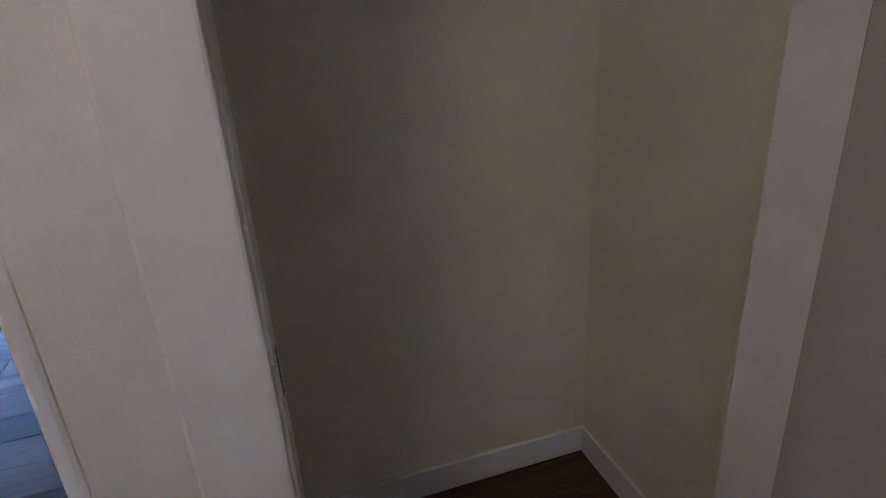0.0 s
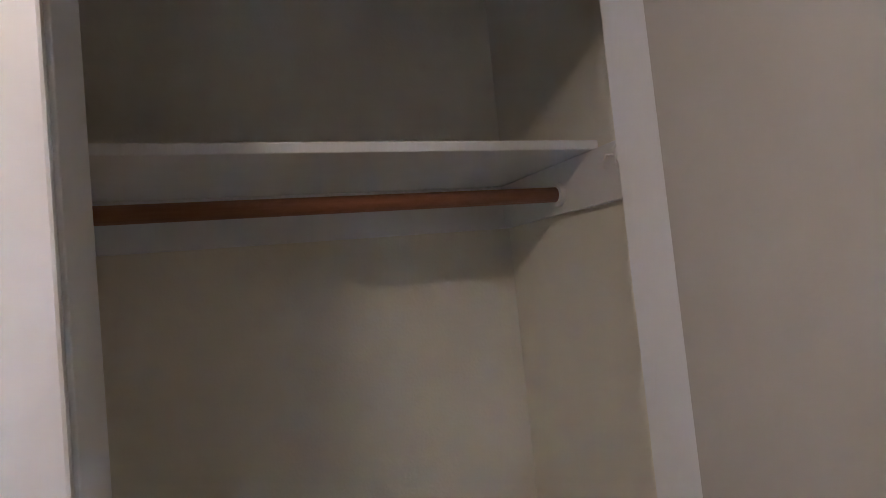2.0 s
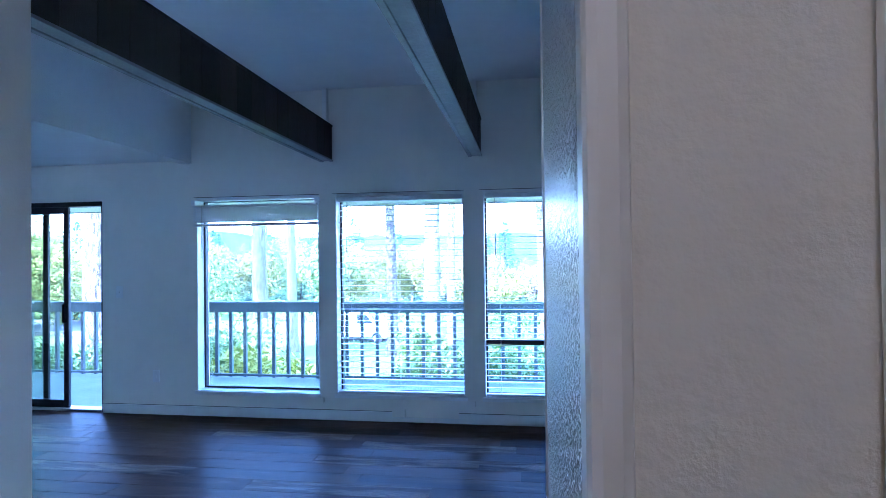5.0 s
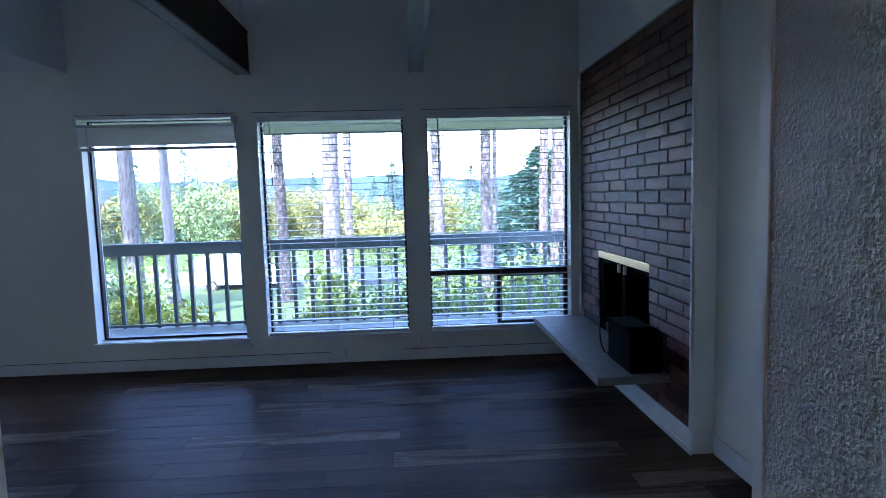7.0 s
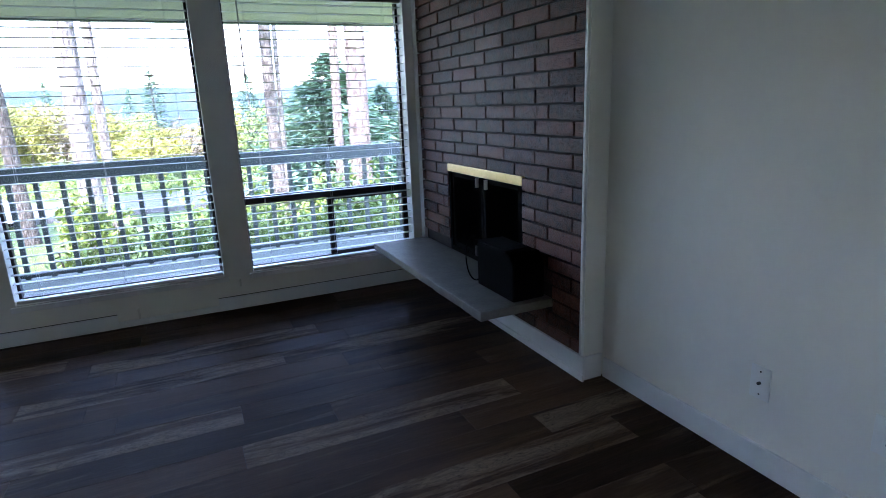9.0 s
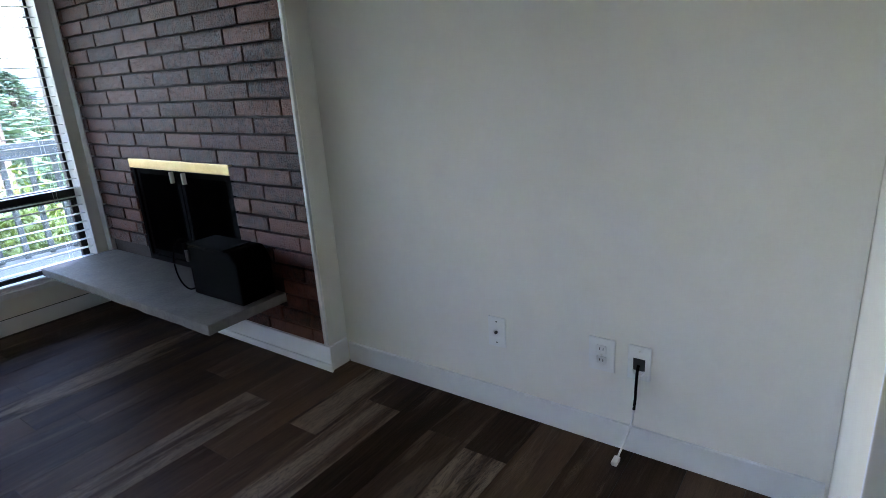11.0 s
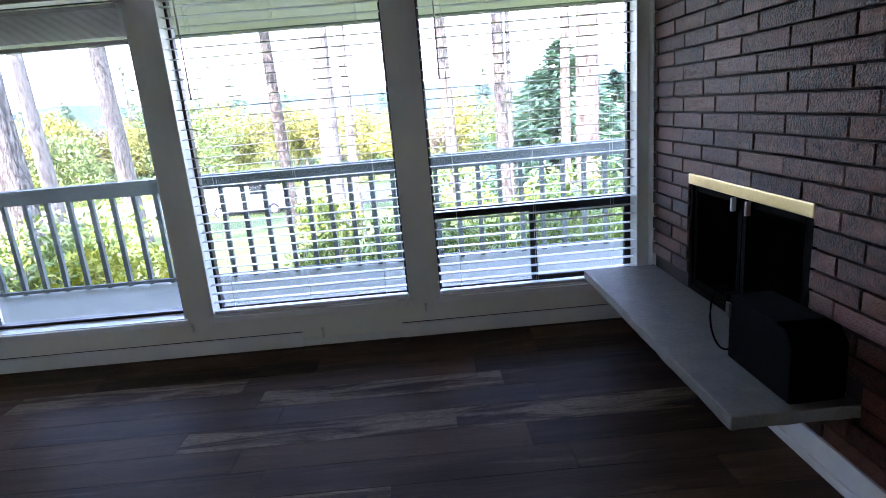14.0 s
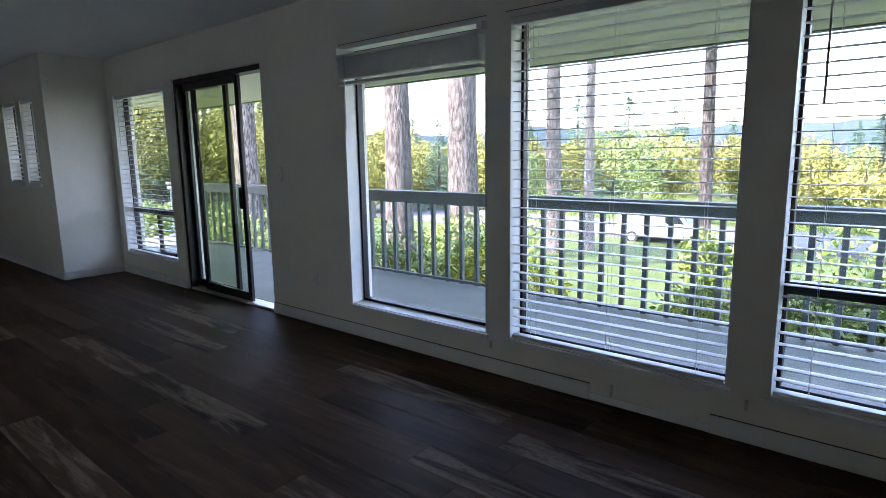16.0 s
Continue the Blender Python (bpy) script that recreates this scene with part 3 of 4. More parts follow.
for a, b, c, d in BAY:
    blind(a, b, c, d, BAY_Y + 0.034, "white slatted blind on a small high window", wand=False, tilt=0.3)

# ---- sliding glass door ----
dx0, dx1, dz0, dz1 = DOOR
sd = thing("door_1", "black-framed sliding glass patio door, slid part open", "door", kind="structure")
fy = WY + 0.02
bars("door_frame", [(dx0, dx0 + 0.045, fy, fy + 0.11, 0.0, dz1), (dx1 - 0.03, dx1, fy, fy + 0.11, 0.0, dz1), (dx0 + 0.045, dx1 - 0.03, fy, fy + 0.11, dz1 - 0.045, dz1)], sd, black_frame)
bars("track", [(dx0 + 0.045, dx1 - 0.03, fy - 0.01, fy + 0.11, 0.0, 0.022)], sd, pale_metal, "worn metal floor track")


def door_leaf(x0, x1, y, parent, name):
    leaf = bars(name, [(x0, x0 + 0.055, y, y + 0.03, 0.024, dz1 - 0.046), (x1 - 0.055, x1, y, y + 0.03, 0.024, dz1 - 0.046),
                       (x0 + 0.055, x1 - 0.055, y, y + 0.03, 0.024, 0.10), (x0 + 0.055, x1 - 0.055, y, y + 0.03, dz1 - 0.11, dz1 - 0.046)], parent, black_frame)
    p = part("pane", box(x0 + 0.05, x1 - 0.05, y + 0.012, y + 0.017, 0.095, dz1 - 0.105), door_glass, leaf, "green-grey tinted glass")
    p.visible_shadow = False
    return leaf


door_leaf(dx0 + 0.046, -3.60, fy + 0.065, sd, "fixed_leaf")
leaf = door_leaf(-4.14, -3.33, fy + 0.02, sd, "sliding_leaf")
grip = bmesh.new()
add_box(grip, -3.372, -3.345, fy - 0.018, fy + 0.019, 0.86, 1.04, 0.005)
part("handle", grip, black_metal, leaf, "black pull handle with latch")

# ---- brick panel ----
backing = setting("wall_brick", wall_cells([3.1875, 5.034], [0.12, 2.299], FX + 0.008, FX + 0.0295, [(3.69, 4.60, 0.335, 0.915)], along="y"), mortar,
                  "dark red-brown brick panel with recessed dark mortar", "wall")

# ---- hearth and fireplace ----
hearth = bmesh.new()
add_box(hearth, 1.615, FX - 0.003, 3.413, 5.034, 0.288, 0.334, 0.004)
bmesh.ops.subdivide_edges(hearth, edges=[e for e in hearth.edges if e.calc_length() > 0.3], cuts=30, use_grid_fill=False)
for v in hearth.verts:
    if v.co.x < 1.64 or v.co.y < 3.44:
        v.co += Vector((noise.noise(v.co * 19) * 0.004, noise.noise(v.co * 23 + Vector((4, 0, 0))) * 0.004, noise.noise(v.co * 17) * 0.003))
solid("hearth_slab", hearth, concrete_slab, "grey concrete hearth slab jutting out from the brick panel", "hearth")
fp = thing("fireplace", "black fireplace insert with glass doors and brass top strip", "fireplace", (FX, 4.145, 0.335))
fire = bmesh.new()
add_box(fire, 0.055, 0.085, -0.455, 0.455, 0.0, 0.58)
part("firebox", fire, black_metal, fp)
bars("surround", [(-0.004, 0.054, -0.455, -0.425, 0, 0.525), (-0.004, 0.054, 0.425, 0.455, 0, 0.525), (-0.004, 0.054, -0.425, 0.425, 0, 0.03)], fp, black_metal)
part("top_strip", box(-0.012, 0.05, -0.458, 0.458, 0.528, 0.579, 0.004), brass, fp, "brushed brass top strip")
for a, b in ((-0.424, -0.002), (0.002, 0.424)):
    d = bars("glass_door", [(0.006, 0.02, a, a + 0.03, 0.031, 0.526), (0.006, 0.02, b - 0.03, b, 0.031, 0.526), (0.006, 0.02, a + 0.03, b - 0.03, 0.031, 0.06), (0.006, 0.02, a + 0.03, b - 0.03, 0.496, 0.526)], fp, black_metal)
    part("pane", box(0.010, 0.016, a + 0.028, b - 0.028, 0.058, 0.498), smoked_glass, d, "smoked glass pane")
    yh = -0.055 if a < -0.1 else 0.055
    part("handle", box(-0.016, 0.006, yh - 0.006, yh + 0.006, 0.462, 0.520, 0.003), pale_metal, d, "pale metal handle")

# black bag-like box on the hearth with a hanging cord
bag = thing("black_case", "black box-shaped case standing on the hearth slab", "case", (1.905, 3.63, 0.334))
bm = bmesh.new()
prof = [(-0.185, 0.0), (0.185, 0.0), (0.185, 0.235), (-0.14, 0.24), (-0.185, 0.19)]
front = [bm.verts.new((-0.090, y, z)) for y, z in prof]
rear = [bm.verts.new((0.095, y * 0.97, z * 0.98)) for y, z in prof]
bm.faces.new(front)
bm.faces.new(rear[::-1])
for k in range(5):
    bm.faces.new((front[k], rear[k], rear[(k + 1) % 5], front[(k + 1) % 5]))
bmesh.ops.bevel(bm, geom=list(bm.edges), offset=0.008, segments=2, profile=0.5, affect='EDGES')
part("body", bm, black_cloth, bag)
part("top_flap", box(-0.095, 0.06, -0.11, 0.17, 0.2405, 0.250, 0.004), black_cloth, bag)
loop = []
for k in range(21):
    a = math.pi * (0.42 + 1.2 * k / 20)
    loop.append((-0.075 - 0.03 * math.sin(k / 20 * math.pi), 0.225 - 0.066 * math.cos(a), 0.135 + 0.125 * math.sin(a)))
part("cord", tube(loop, 0.004, 8), black_metal, bag, "thin black cord hanging in a loop", smooth=True)
part("clip", box(-0.1, -0.0915, 0.165, 0.19, 0.16, 0.215, 0.002), black_frame, bag)
part("switch", box(-0.098, -0.06, 0.186, 0.21, 0.19, 0.245, 0.004), black_metal, bag)


# ---- outlets ----
def plate(label, y, z, kind):
    p = thing("outlet_plate", label, "outlet plate", (RX, y, z), group="outlet plates")
    wide = 0.045 if kind == "duplex" else 0.037
    part("cover", box(-0.006, -0.0003, -wide, wide, -0.060, 0.060, 0.0025), plate_white, p)
    if kind == "duplex":
        for s in (-0.02, 0.02):
            r = part("receptacle", box(-0.0085, -0.0062, -0.017, 0.017, s - 0.014, s + 0.014, 0.002), plate_white, p)
            bmS = bmesh.new()
            for yy in (-0.006, 0.006):
                add_box(bmS, -0.0092, -0.0086, yy - 0.001, yy + 0.001, s - 0.003, s + 0.006)
            part("slots", bmS, dark_hole, r)
    if kind == "scoop":
        sc_ = bmesh.new()
        add_box(sc_, -0.0068, -0.0061, -0.019, 0.019, -0.026, 0.016, 0.0003)
        part("recess", sc_, dark_hole, p, "dark scooped recess")
        part("scoop_lip", tube([(-0.0062, -0.019, -0.026), (-0.016, -0.012, -0.036), (-0.018, 0.0, -0.038), (-0.016, 0.012, -0.036), (-0.0062, 0.019, -0.026)], 0.004, 6), plate_white, p)
    if kind == "jack":
        part("jack", tube([(-0.0062, 0, 0), (-0.016, 0, 0)], 0.0055, 8), dark_hole, p)
    for s in ((0.042, -0.042) if kind in ("jack", "scoop") else (0.0,)):
        part("screw", tube([(-0.0062, 0, s), (-0.0074, 0, s)], 0.0032, 8), dark_hole if kind == "jack" else pale_metal, p)
    return p


plate("white cable-jack plate with two dark screws on the wall", 2.354, 0.326, "jack")
plate("white double outlet plate on the wall", 1.952, 0.335, "duplex")
plate("white cable pass-through plate with a dark scooped recess", 1.828, 0.335, "scoop")
plug = thing("power_cord", "black cord with a white end hanging to the floor", "cord", (RX - 0.009, 1.828, 0.325))
part("cord_black", tube([(-0.001, 0, 0.004), (-0.013, 0, -0.004), (-0.016, 0.001, -0.05), (-0.016, 0.002, -0.11), (-0.018, 0.004, -0.15)], 0.0048, 8), black_metal, plug, smooth=True)
part("cord_white", tube([(-0.018, 0.004, -0.15), (-0.021, 0.007, -0.19), (-0.032, 0.016, -0.24), (-0.050, 0.028, -0.285), (-0.075, 0.036, -0.3165)], 0.0034, 8), plate_white, plug, "white end of the cord", smooth=True)
part("connector", box(-0.105, -0.066, 0.026, 0.046, -0.3245, -0.308, 0.003), plate_white, plug)


def wall_plate(x, z, label):
    p = thing("switch_plate", label, "switch plate", (x, WY, z), group="plates on the window wall")
    part("cover", box(-0.036, 0.036, -0.006, -0.0003, -0.058, 0.058, 0.0025), plate_white, p)
    part("toggle", box(-0.005, 0.005, -0.013, -0.0062, -0.011, 0.011, 0.002), plate_white, p)


wall_plate(-2.74, 1.16, "white switch plate beside the glass door")
wall_plate(-2.36, 0.36, "white outlet plate low on the window wall")
for x, low, high in ((0.055, 0.044, 0.112), (-0.70, 0.155, 0.20), (0.68, 0.155, 0.20)):
    c = bmesh.new()
    add_box(c, x - 0.006, x + 0.006, WY - 0.020, WY - 0.0005, low, high, 0.002)
    solid("wall_clip", c, pale_metal, "small pale clip on the wall below the windows", "clip", group="wall clips")
hook = bmesh.new()
add_tube(hook, [(RX - 0.0005, 2.62, 1.78), (RX - 0.012, 2.62, 1.782), (RX - 0.013, 2.62, 1.77)], 0.0025, 6)
solid("wall_nail", hook, dark_hole, "small dark nail in the white wall", "nail")


# ---- beams ----
def beam(x0, x1):
    y0, y1 = 1.275, WY - 0.002
    b = thing("ceiling_beam", "dark boarded ceiling beam with grey edge strips", "beam", ((x0 + x1) / 2, (y0 + y1) / 2, 2.35), group="ceiling beams")
    w, L = (x1 - x0) / 2, (y1 - y0) / 2
    part("core", box(-w + 0.012, w - 0.012, -L, L, 0.004, 0.306), beam_wood, b)
    bot = bmesh.new()
    add_box(bot, -w - 0.008, -w + 0.022, -L, L, -0.012, 0.0035, 0.002)
    add_box(bot, w - 0.022, w + 0.008, -L, L, -0.012, 0.0035, 0.002)
    add_box(bot, -w + 0.0225, w - 0.0225, -L, L, -0.004, 0.0035)
    part("bottom_strip", bot, beam_trim, b, "grey painted bottom strips")
    top = bmesh.new()
    add_box(top, -w - 0.006, w + 0.006, -L, L, 0.3065, 0.322, 0.002)
    part("top_strip", top, beam_wood, b)
    n = 20
    step = 2 * L / n
    me = mesh_of("side_board", box(-0.005, 0.005, -step / 2 + 0.002, step / 2 - 0.002, 0.004, 0.306, 0.002), beam_wood)
    for s in (-1, 1):
        for k in range(n):
            piece("side_board", me, b, Matrix.Translation((s * (w - 0.0065), -L + step * (k + 0.5), 0)))
    # short hangers to the ceiling keep the beam up
    for yy in (-L + 0.03, L - 0.03):
        part("hanger", box(-0.02, 0.02, yy - 0.03, yy + 0.03, 0.3225, HIGH - 2.35 - 0.0005), ceiling_paint, b)
    return b


beam(-0.705, -0.60)
beam(0.65, 0.755)

# ---- closet ----
jm = bmesh.new()
add_box(jm, JL - 0.018, JL, CF - 0.004, CF + 0.116, 0, 2.132, 0.002)
add_box(jm, JR, JR + 0.018, CF - 0.004, CF + 0.116, 0, 2.132, 0.002)
add_box(jm, JL - 0.018, JR + 0.018, CF - 0.004, CF + 0.116, 2.1325, 2.15, 0.002)
setting("trim_closet_jamb", jm, trim_paint, "white painted closet door jamb", "door jamb")
cs = bmesh.new()
add_box(cs, 1.273, JL - 0.004, CF - 0.016, CF - 0.0045, 0, 2.215, 0.004)
add_box(cs, JR + 0.004, JR + 0.082, CF - 0.016, CF - 0.0045, 0, 2.215, 0.004)
add_box(cs, JL - 0.0035, JR + 0.0035, CF - 0.016, CF - 0.0045, 2.137, 2.215, 0.004)
setting("trim_closet_casing", cs, trim_paint, "flat white painted casing round the closet door", "casing")
sp = thing("strike_plate", "small worn metal strike plate bent round the jamb edge", "strike plate", (JL, CF, 1.045))
part("plate", box(0.0003, 0.0018, -0.003, 0.030, -0.029, 0.029, 0.0006), pale_metal, sp)
part("lip", box(-0.0045, 0.0018, -0.0075, -0.0045, -0.017, 0.017, 0.0006), pale_metal, sp)
part("latch_hole", box(0.0019, 0.0026, 0.005, 0.020, -0.014, 0.014), dark_hole, sp)
for zz in (-0.022, 0.022):
    part("screw", box(0.0019, 0.0026, 0.008, 0.016, zz - 0.004, zz + 0.004), dark_hole, sp)

dr = thing("closet_door", "flat cream painted closet door standing open", "door", (2.020, CF - 0.02, 0.012))
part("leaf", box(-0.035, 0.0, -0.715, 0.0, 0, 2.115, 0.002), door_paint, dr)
kn = bmesh.new()
add_tube(kn, [(-0.0355, -0.655, 0.955), (-0.040, -0.655, 0.955)], 0.030, 16)
add_tube(kn, [(-0.0405, -0.655, 0.955), (-0.065, -0.655, 0.955)], 0.012, 12)
bmesh.ops.create_uvsphere(kn, u_segments=16, v_segments=10, radius=0.027, matrix=Matrix.Translation((-0.085, -0.655, 0.955)))
part("knob", kn, pale_metal, dr, "round metal knob", smooth=True)
for zz in (0.2, 1.0, 1.8):
    part("hinge", tube([(0.005, 0.012, zz - 0.045), (0.005, 0.012, zz + 0.045)], 0.006, 8), pale_metal, dr)

sh = thing("closet_shelf", "white painted closet shelf on wall cleats", "shelf", (1.75, 0.98, 1.80))
part("board", box(1.2125 - 1.75, 2.2245 - 1.75, 0.767 - 0.98, CB - 0.0005 - 0.98, 0.0, 0.02, 0.002), trim_paint, sh)
cl = bmesh.new()
add_box(cl, 2.206 - 1.75, 2.2245 - 1.75, 0.60 - 0.98, CB - 0.0005 - 0.98, -0.115, -0.0005, 0.002)
part("cleat_right", cl, trim_paint, sh)
part("cleat_left", box(1.2125 - 1.75, 1.231 - 1.75, 0.60 - 0.98, CB - 0.0005 - 0.98, -0.115, -0.0005, 0.002), trim_paint, sh)
part("cleat_back", box(1.2315 - 1.75, 2.2055 - 1.75, CB - 0.019 - 0.98, CB - 0.0005 - 0.98, -0.115, -0.0005, 0.002), trim_paint, sh)
hk = bmesh.new()
add_tube(hk, [(2.2055, 0.66, 1.782), (2.186, 0.66, 1.786), (2.176, 0.66, 1.776), (2.180, 0.66, 1.745), (2.192, 0.66, 1.728), (2.200, 0.66, 1.735)], 0.0032, 8)
solid("coat_hook", hk, trim_paint, "larger white painted hook on the shelf cleat", "hook", group="closet hooks")
rod = thing("closet_rod", "round brown wooden clothes rod in white sockets", "clothes rod", (1.75, 0.901, 1.729))
part("rod", tube([(1.235 - 1.75, 0, 0), (2.203 - 1.75, 0, 0)], 0.0172, 20), rod_wood, rod, smooth=True)
for a, b in ((1.2315, 1.244), (2.193, 2.2055)):
    part("socket", tube([(a - 1.75, 0, 0), (b - 1.75, 0, 0)], 0.027, 20), trim_paint, rod, "white painted rod socket")
for xx, s in ((2.2055, -1), (1.2315, 1)):
    hk = bmesh.new()
    add_tube(hk, [(xx, 0.70, 1.772), (xx + s * 0.018, 0.70, 1.772), (xx + s * 0.028, 0.70, 1.757), (xx + s * 0.025, 0.70, 1.744)], 0.0028, 8)
    solid("coat_hook", hk, trim_paint, "small white painted hook on the shelf cleat", "hook", group="closet hooks")

lamp = thing("ceiling_lamp", "round hall ceiling lamp with a warm glass bowl", "ceiling lamp", (1.03, -0.27, 2.42))
part("base", tube([(0, 0, -0.0005), (0, 0, -0.03)], 0.16, 28), pale_metal, lamp)
ring = bmesh.new()
add_tube(ring, [(0, 0, -0.0305), (0, 0, -0.05), (0, 0, -0.07), (0, 0, -0.085)], 0.15, 28, 0.92)
part("bowl", ring, lamp_glow, lamp, "frosted glowing glass bowl")

# ---- outside: deck ----
DY = 7.22
dk = bmesh.new()
add_box(dk, -9.5, 3.2, WY + WT + 0.002, DY + 0.10, -0.30, -0.135)
setting("deck_frame", dk, siding_paint, "grey timber structure carrying the deck", "deck")
setting("deck_floor", box(-9.5, 3.2, WY + WT + 0.002, DY + 0.12, -0.134, -0.10), deck_paint, "weathered grey painted deck surface", "deck")
for k in range(6):
    x = -9.3 + 2.46 * k
    solid("deck_post", box(x - 0.07, x + 0.07, DY - 0.05, DY + 0.09, -4.0, -0.301), rail_paint, "grey timber post under the deck", "post", group="deck posts")


def railing(x0, x1, y, label, along="x"):
    r = thing("deck_railing", label, "railing", (x0, y, -0.10) if along == "x" else (y, x0, -0.10), group="deck railings")
    L = x1 - x0

    def b(u0, u1, v0, v1, z0, z1, bev=0.004):
        return box(u0, u1, v0, v1, z0, z1, bev) if along == "x" else box(v0, v1, u0, u1, z0, z1, bev)
    part("top_rail", b(0, L, -0.07, 0.07, 0.955, 0.995), rail_paint, r)
    part("face_rail", b(0, L, -0.045, -0.007, 0.86, 0.9545), rail_paint, r)
    part("bottom_rail", b(0, L, -0.045, -0.007, 0.02, 0.05), rail_paint, r)
    n = int(L / 0.20)
    me = mesh_of("baluster", b(-0.021, 0.021, -0.0065, 0.034, -0.02, 0.9545, 0.003), rail_paint)
    for k in range(n):
        u = 0.03 + 0.20 * k
        piece("baluster", me, r, Matrix.Translation((u, 0, 0) if along == "x" else (0, u, 0)))
    for u in (0.05, L - 0.05):
        part("post", b(u - 0.045, u + 0.045, 0.0345, 0.122, 0.0005, 0.9545), rail_paint, r)
    return r


railing(-9.2, 2.95, DY, "grey-blue painted timber deck railing with upright balusters")
railing(WY + WT + 0.05, DY - 0.10, 2.95, "short grey-blue painted deck railing at the deck's end", along="y")

# porch roof
so = bmesh.new()
vs = [so.verts.new(c) for c in ((-9.6, WY + WT + 0.01, 2.36), (3.3, WY + WT + 0.01, 2.36), (3.3, 7.62, 2.17), (-9.6, 7.62, 2.17),
                                (-9.6, WY + WT + 0.01, 2.50), (3.3, WY + WT + 0.01, 2.50), (3.3, 7.62, 2.31), (-9.6, 7.62, 2.31))]
for f in ((0, 1, 2, 3), (7, 6, 5, 4), (0, 4, 5, 1), (1, 5, 6, 2), (2, 6, 7, 3), (3, 7, 4, 0)):
    so.faces.new([vs[i] for i in f])
setting("porch_soffit", so, soffit_paint, "cream painted boarded soffit over the deck", "soffit")
gut = bmesh.new()
add_box(gut, -9.6, 3.3, 7.622, 7.72, 2.16, 2.27, 0.01)
setting("gutter", gut, rail_paint, "dark painted eaves gutter", "gutter")
setting("fascia", box(-9.6, 3.3, 7.58, 7.62, 2.315, 2.77), soffit_paint, "painted fascia board under the eaves", "fascia")
rb = bmesh.new()
rv = [rb.verts.new(c) for c in ((-9.7, -2.5, 5.4), (3.6, -2.5, 5.4), (3.6, 7.75, 2.75), (-9.7, 7.75, 2.75), (-9.7, -2.5, 5.5), (3.6, -2.5, 5.5), (3.6, 7.75, 2.85), (-9.7, 7.75, 2.85))]
for f in ((0, 1, 2, 3), (7, 6, 5, 4), (0, 4, 5, 1), (1, 5, 6, 2), (2, 6, 7, 3), (3, 7, 4, 0)):
    rb.faces.new([rv[i] for i in f])
setting("roof", rb, roof_grey, "grey sloping house roof", "roof")


# ---- ground ----
def ground_z(x, y):
    d = max(0.0, min(y, 36.0) - 6.0)
    return -1.25 - 0.088 * d + 0.12 * noise.noise(Vector((x * 0.09, y * 0.09, 3)))


gb = bmesh.new()
xs = [-900, -500, -250, -140] + [-90 + 3 * k for k in range(52)] + [90, 160, 300, 600, 900]
ys = [-300, -100, -40, -10] + [2 + 2 * k for k in range(26)] + [60, 80, 120, 200, 400, 900]
grid = [[gb.verts.new((x, y, ground_z(x, y))) for x in xs] for y in ys]
for a, b in zip(grid, grid[1:]):
    for k in range(len(xs) - 1):
        gb.faces.new((a[k], a[k + 1], b[k + 1], b[k]))
setting("ground", gb, grass, "sloping green lawn reaching into the distance", "lawn")
rd = bmesh.new()
rx = [-120 + 4 * k for k in range(61)]
lo = [rd.verts.new((x, 35.5 + 0.0006 * x * x, ground_z(x, 36) + 0.28)) for x in rx]
hi = [rd.verts.new((x, 42.5 + 0.0006 * x * x, ground_z(x, 40) + 0.28)) for x in rx]
l2 = [rd.verts.new((v.co.x, v.co.y, v.co.z - 0.5)) for v in lo]
h2 = [rd.verts.new((v.co.x, v.co.y, v.co.z - 0.5)) for v in hi]
for k in range(len(rx) - 1):
    rd.faces.new((lo[k], lo[k + 1], hi[k + 1], hi[k]))
    rd.faces.new((lo[k], l2[k], l2[k + 1], lo[k + 1]))
    rd.faces.new((hi[k], hi[k + 1], h2[k + 1], h2[k]))
setting("road", rd, road_mat, "pale grey asphalt street beyond the lawn", "road")


# ---- plants ----
def leaf_cloud(name, parent_label, category, centre, radii, count, size, mat, rng, kind="", hollow=0.55, lobes=14):
    """A bush of many small folded leaves, gathered in lobes."""
    verts, faces = [], []
    lob = []
    for k in range(lobes):
        d = Vector((rng.gauss(0, 1), rng.gauss(0, 1), rng.gauss(0, 0.8))).normalized() * rng.uniform(0.35, 0.85)
        lob.append((d, rng.uniform(0.25, 0.48)))
    for i in range(count):
        d, r = lob[rng.randrange(lobes)]
        q = Vector((rng.gauss(0, 1), rng.gauss(0, 1), rng.gauss(0, 1))).normalized() * r * rng.uniform(hollow, 1.0) + d
        p = Vector((q.x * radii[0], q.y * radii[1], q.z * radii[2]))
        n = Vector((rng.gauss(0, 1), rng.gauss(0, 1), rng.gauss(0.6, 0.8))).normalized()
        t = n.orthogonal().normalized()
        t = Matrix.Rotation(rng.uniform(0, 6.28), 3, n) @ t
        s = n.cross(t)
        w = size * rng.uniform(0.6, 1.3)
        k = len(verts)
        verts += [p - t * w, p + s * w * 0.42 - n * w * 0.12, p + t * w, p - s * w * 0.42 - n * w * 0.12]
        faces += [(k, k + 1, k + 2), (k, k + 2, k + 3)]
    me = bpy.data.meshes.new(name)
    me.from_pydata([tuple(v) for v in verts], [], faces)
    me.materials.append(mat)
    ob = new(name, me)
    ob.location = centre
    return tagged(ob, parent_label, category, kind=kind)


